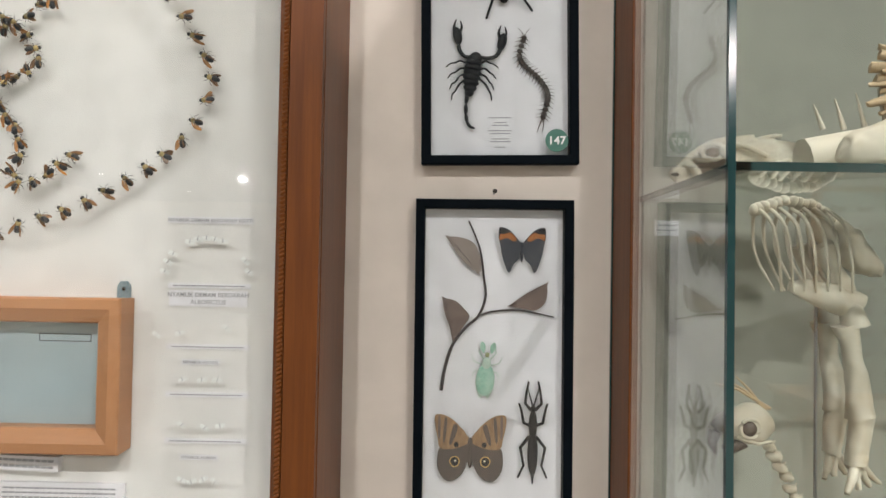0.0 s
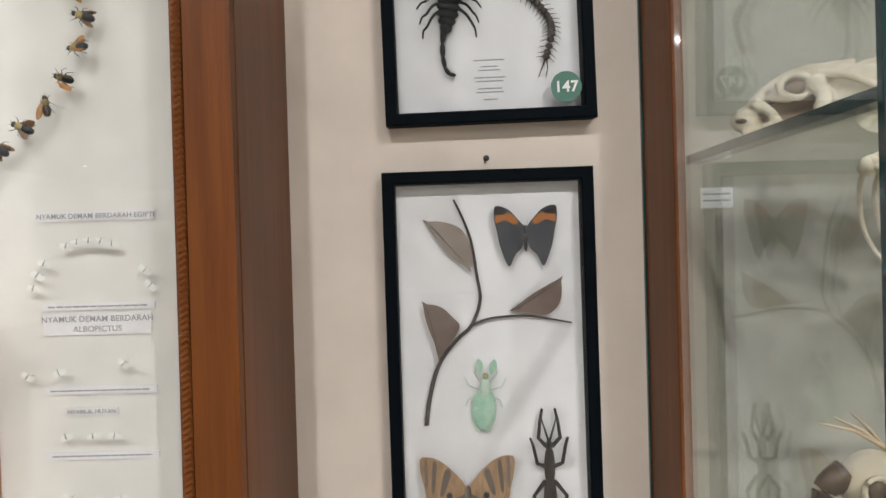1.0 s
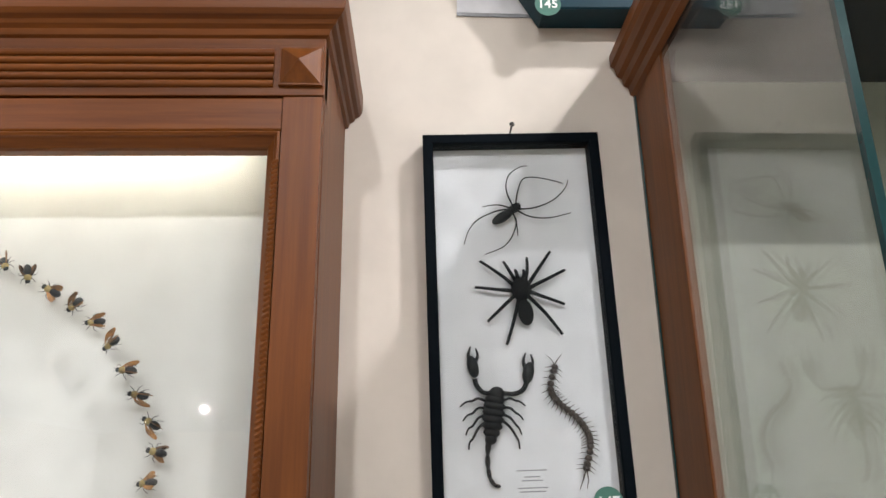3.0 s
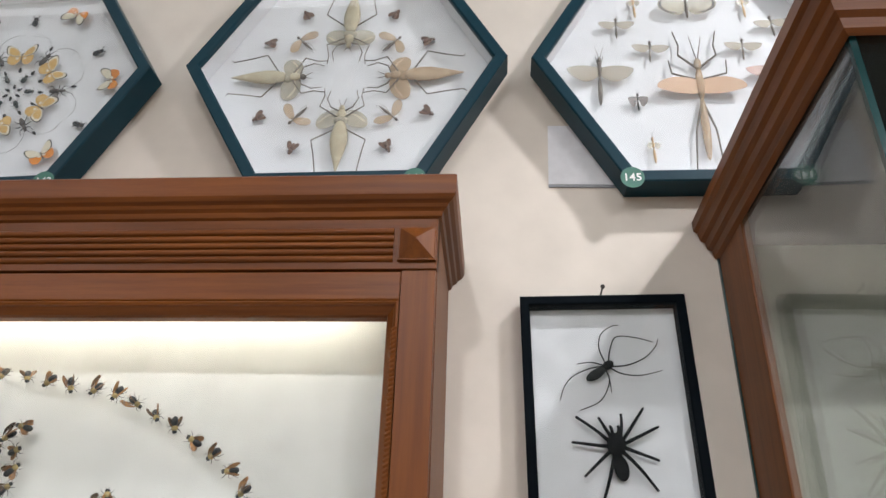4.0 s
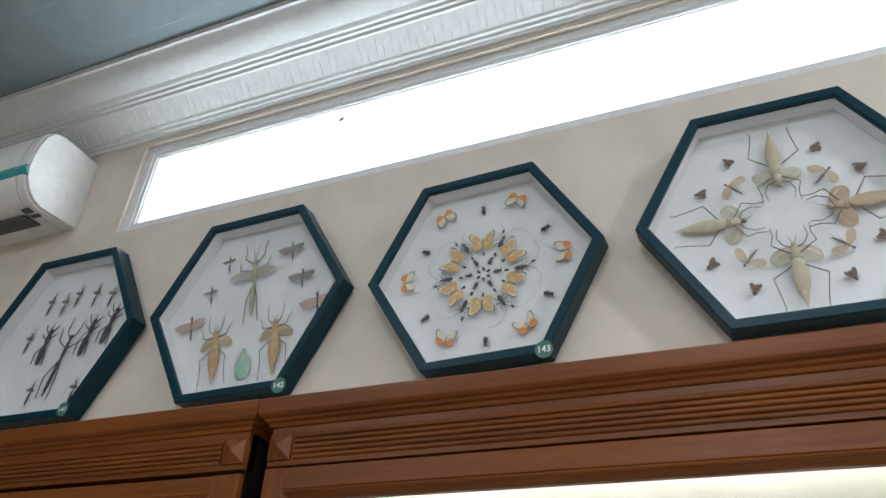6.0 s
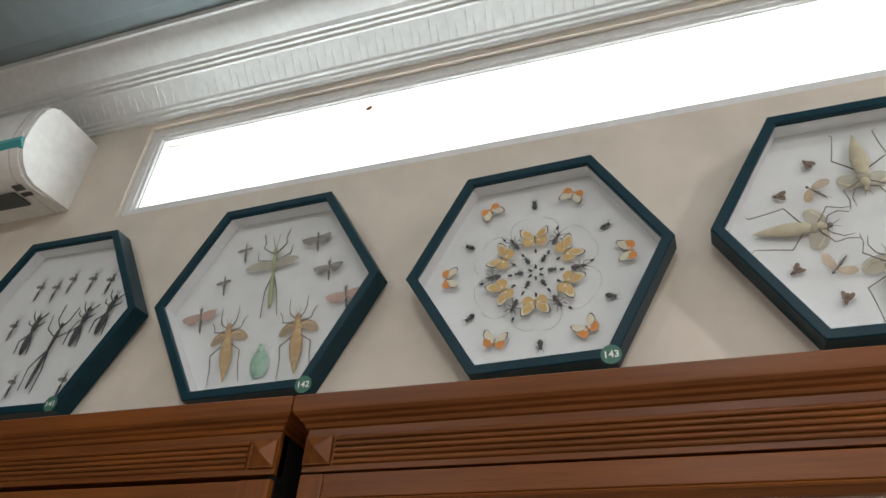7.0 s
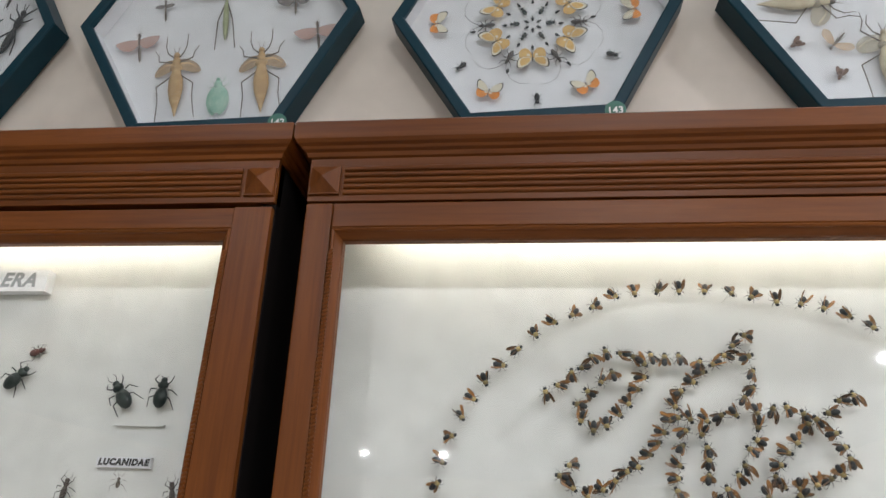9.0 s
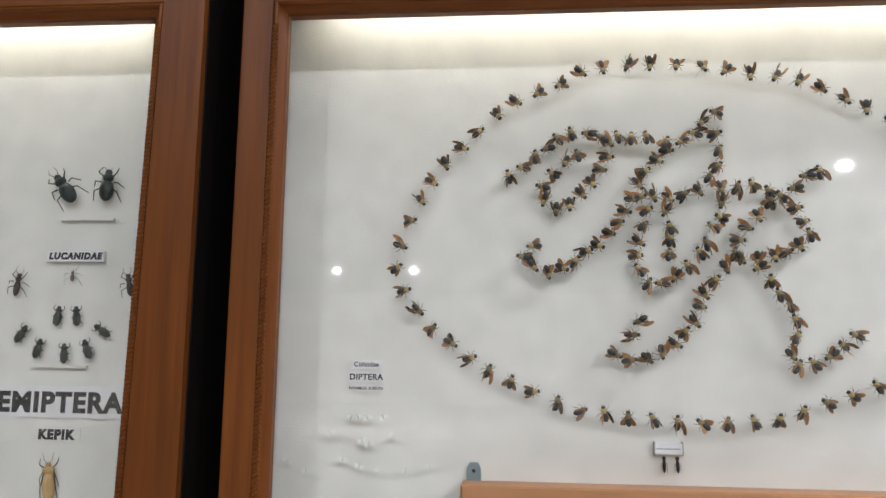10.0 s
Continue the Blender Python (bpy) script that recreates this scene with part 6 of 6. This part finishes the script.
for k in range(7):
    x = -0.052 + 0.013 * k
    for sy in (-1, 1):
        lump(Shape().tube(smooth_line([(x, -0.03, 0.438), (x + 0.006, -0.03 + sy * 0.026, 0.420), (x + 0.012, -0.03 + sy * 0.030, 0.385), (x + 0.024, -0.03 + sy * 0.010, 0.345)]), 0.0026, 0.0014, 7), "rib", rb, M_bone, k + 9 * sy, 0.0012)
lump(loft(rings([(-0.015, -0.03, 0.352, 0.003, 0.006), (0.01, -0.03, 0.344, 0.010, 0.014), (0.04, -0.03, 0.336, 0.012, 0.018), (0.070, -0.03, 0.334, 0.004, 0.006)]), 14), "breast_bone", rb, M_bone, 71, 0.003)
lump(loft(rings([(0.020, 0, 0.425, 0.010, 0.012), (0.045, 0, 0.408, 0.026, 0.024), (0.075, 0, 0.392, 0.024, 0.024), (0.105, 0, 0.372, 0.008, 0.010)]), 22), "hip_bone", rb, M_bone, 73, 0.005)
for sy in (-1, 1):
    d = sy * 0.026
    lump(loft(rings([(0, 0, 0, 0.012, 0.012), (0.03, 0.002, 0.002, 0.010, 0.011), (0.07, 0, 0.003, 0.011, 0.012), (0.10, 0, 0, 0.015, 0.016)]), 18).moved(pose(0.024, d, 0.398, 0, 68, 0)), "thigh_bone", rb, M_bone, 80 + sy, 0.003)
    lump(loft(rings([(0, 0, 0, 0.014, 0.015), (0.03, 0, 0.002, 0.010, 0.010), (0.07, 0, 0.002, 0.011, 0.012), (0.105, 0, 0, 0.015, 0.016)]), 18).moved(pose(0.050, d, 0.308, 0, 80, 0)), "shin_bone", rb, M_bone, 84 + sy, 0.003)
    foot = lump(loft(rings([(0, 0, 0, 0.013, 0.014), (0.03, 0, 0, 0.011, 0.011), (0.055, 0, 0, 0.014, 0.010)]), 16).moved(pose(0.068, d, 0.206, 0, 96, 0)), "foot_bone", rb, M_bone, 88 + sy, 0.003)
    for k in range(4):
        lump(Shape().tube(smooth_line([(0.063, d, 0.156), (0.052 + 0.010 * k, d + 0.008 * (k - 1.5), 0.140), (0.042 + 0.020 * k, d + 0.014 * (k - 1.5), 0.126)]), 0.0060, 0.0030, 8), "toe", foot, M_bone, 90 + k, 0.002)
part("support_rod", Shape().tube([(0.03, 0.0, 0.0), (0.03, 0.0, 0.425)], 0.002, 0.002, 8), M_steel, rb, "thin steel rod")
card(0.352, 1.585, 0.035, 0.022, [("", 0.002, 0.004, 0), ("", 0.002, -0.003, 0)], "small paper label on the cabinet back", WALL - 0.0122, 0.001)


# ---- across the aisle: a board of moths over an orange wooden cabinet ----
low = thing("low_cabinet", "orange wooden cabinet standing across the aisle", "cabinet", pose(1.85, -1.72, 0))
part("body", Shape().box(-0.42, 0.42, -0.2, 0.2, 0.06, 1.02, 0.004), M_oak, low)
part("plinth", Shape().box(-0.40, 0.40, -0.18, 0.18, 0.0, 0.06), M_gap, low)
for sx in (-1, 1):
    door = part("door", Shape().box(sx * 0.21 - 0.195, sx * 0.21 + 0.195, 0.2, 0.218, 0.10, 0.98, 0.003), M_oak_z, low)
    part("knob", Shape().ball((sx * 0.035, 0.228, 0.58), (0.012, 0.012, 0.012)), M_iron, door, smooth=80)
part("worktop", Shape().box(-0.44, 0.44, -0.22, 0.22, 1.02, 1.045, 0.004), M_oak, low)
mb = thing("display_board", "pale blue board with rows of small dark moths", "display board", pose(1.85, -1.60, 1.045))
part("board", Shape().box(-0.38, 0.38, -0.02, 0.0, 0.02, 0.80, 0.002), M_blueboard, mb)
for s in rails([(-0.40, 0.0), (0.40, 0.0), (0.40, 0.82), (-0.40, 0.82)], [(0, 0.022), (0, -0.012), (0.022, -0.012), (0.022, 0.022)]):
    part("frame_side", s.moved(pose(0, 0, 0, 90)), M_oak, mb)
for i in range(7):
    for j in range(9):
        x, z = -0.31 + 0.103 * i, 0.09 + 0.08 * j
        part("moth", Shape().slab([(0, 0.008), (0.03, 0.02), (0.032, 0.004), (0.012, -0.012), (-0.012, -0.012), (-0.032, 0.004), (-0.03, 0.02)], 0.0, 0.001).moved(pose(x, 0.003, z, 90)), M_dusk, mb)
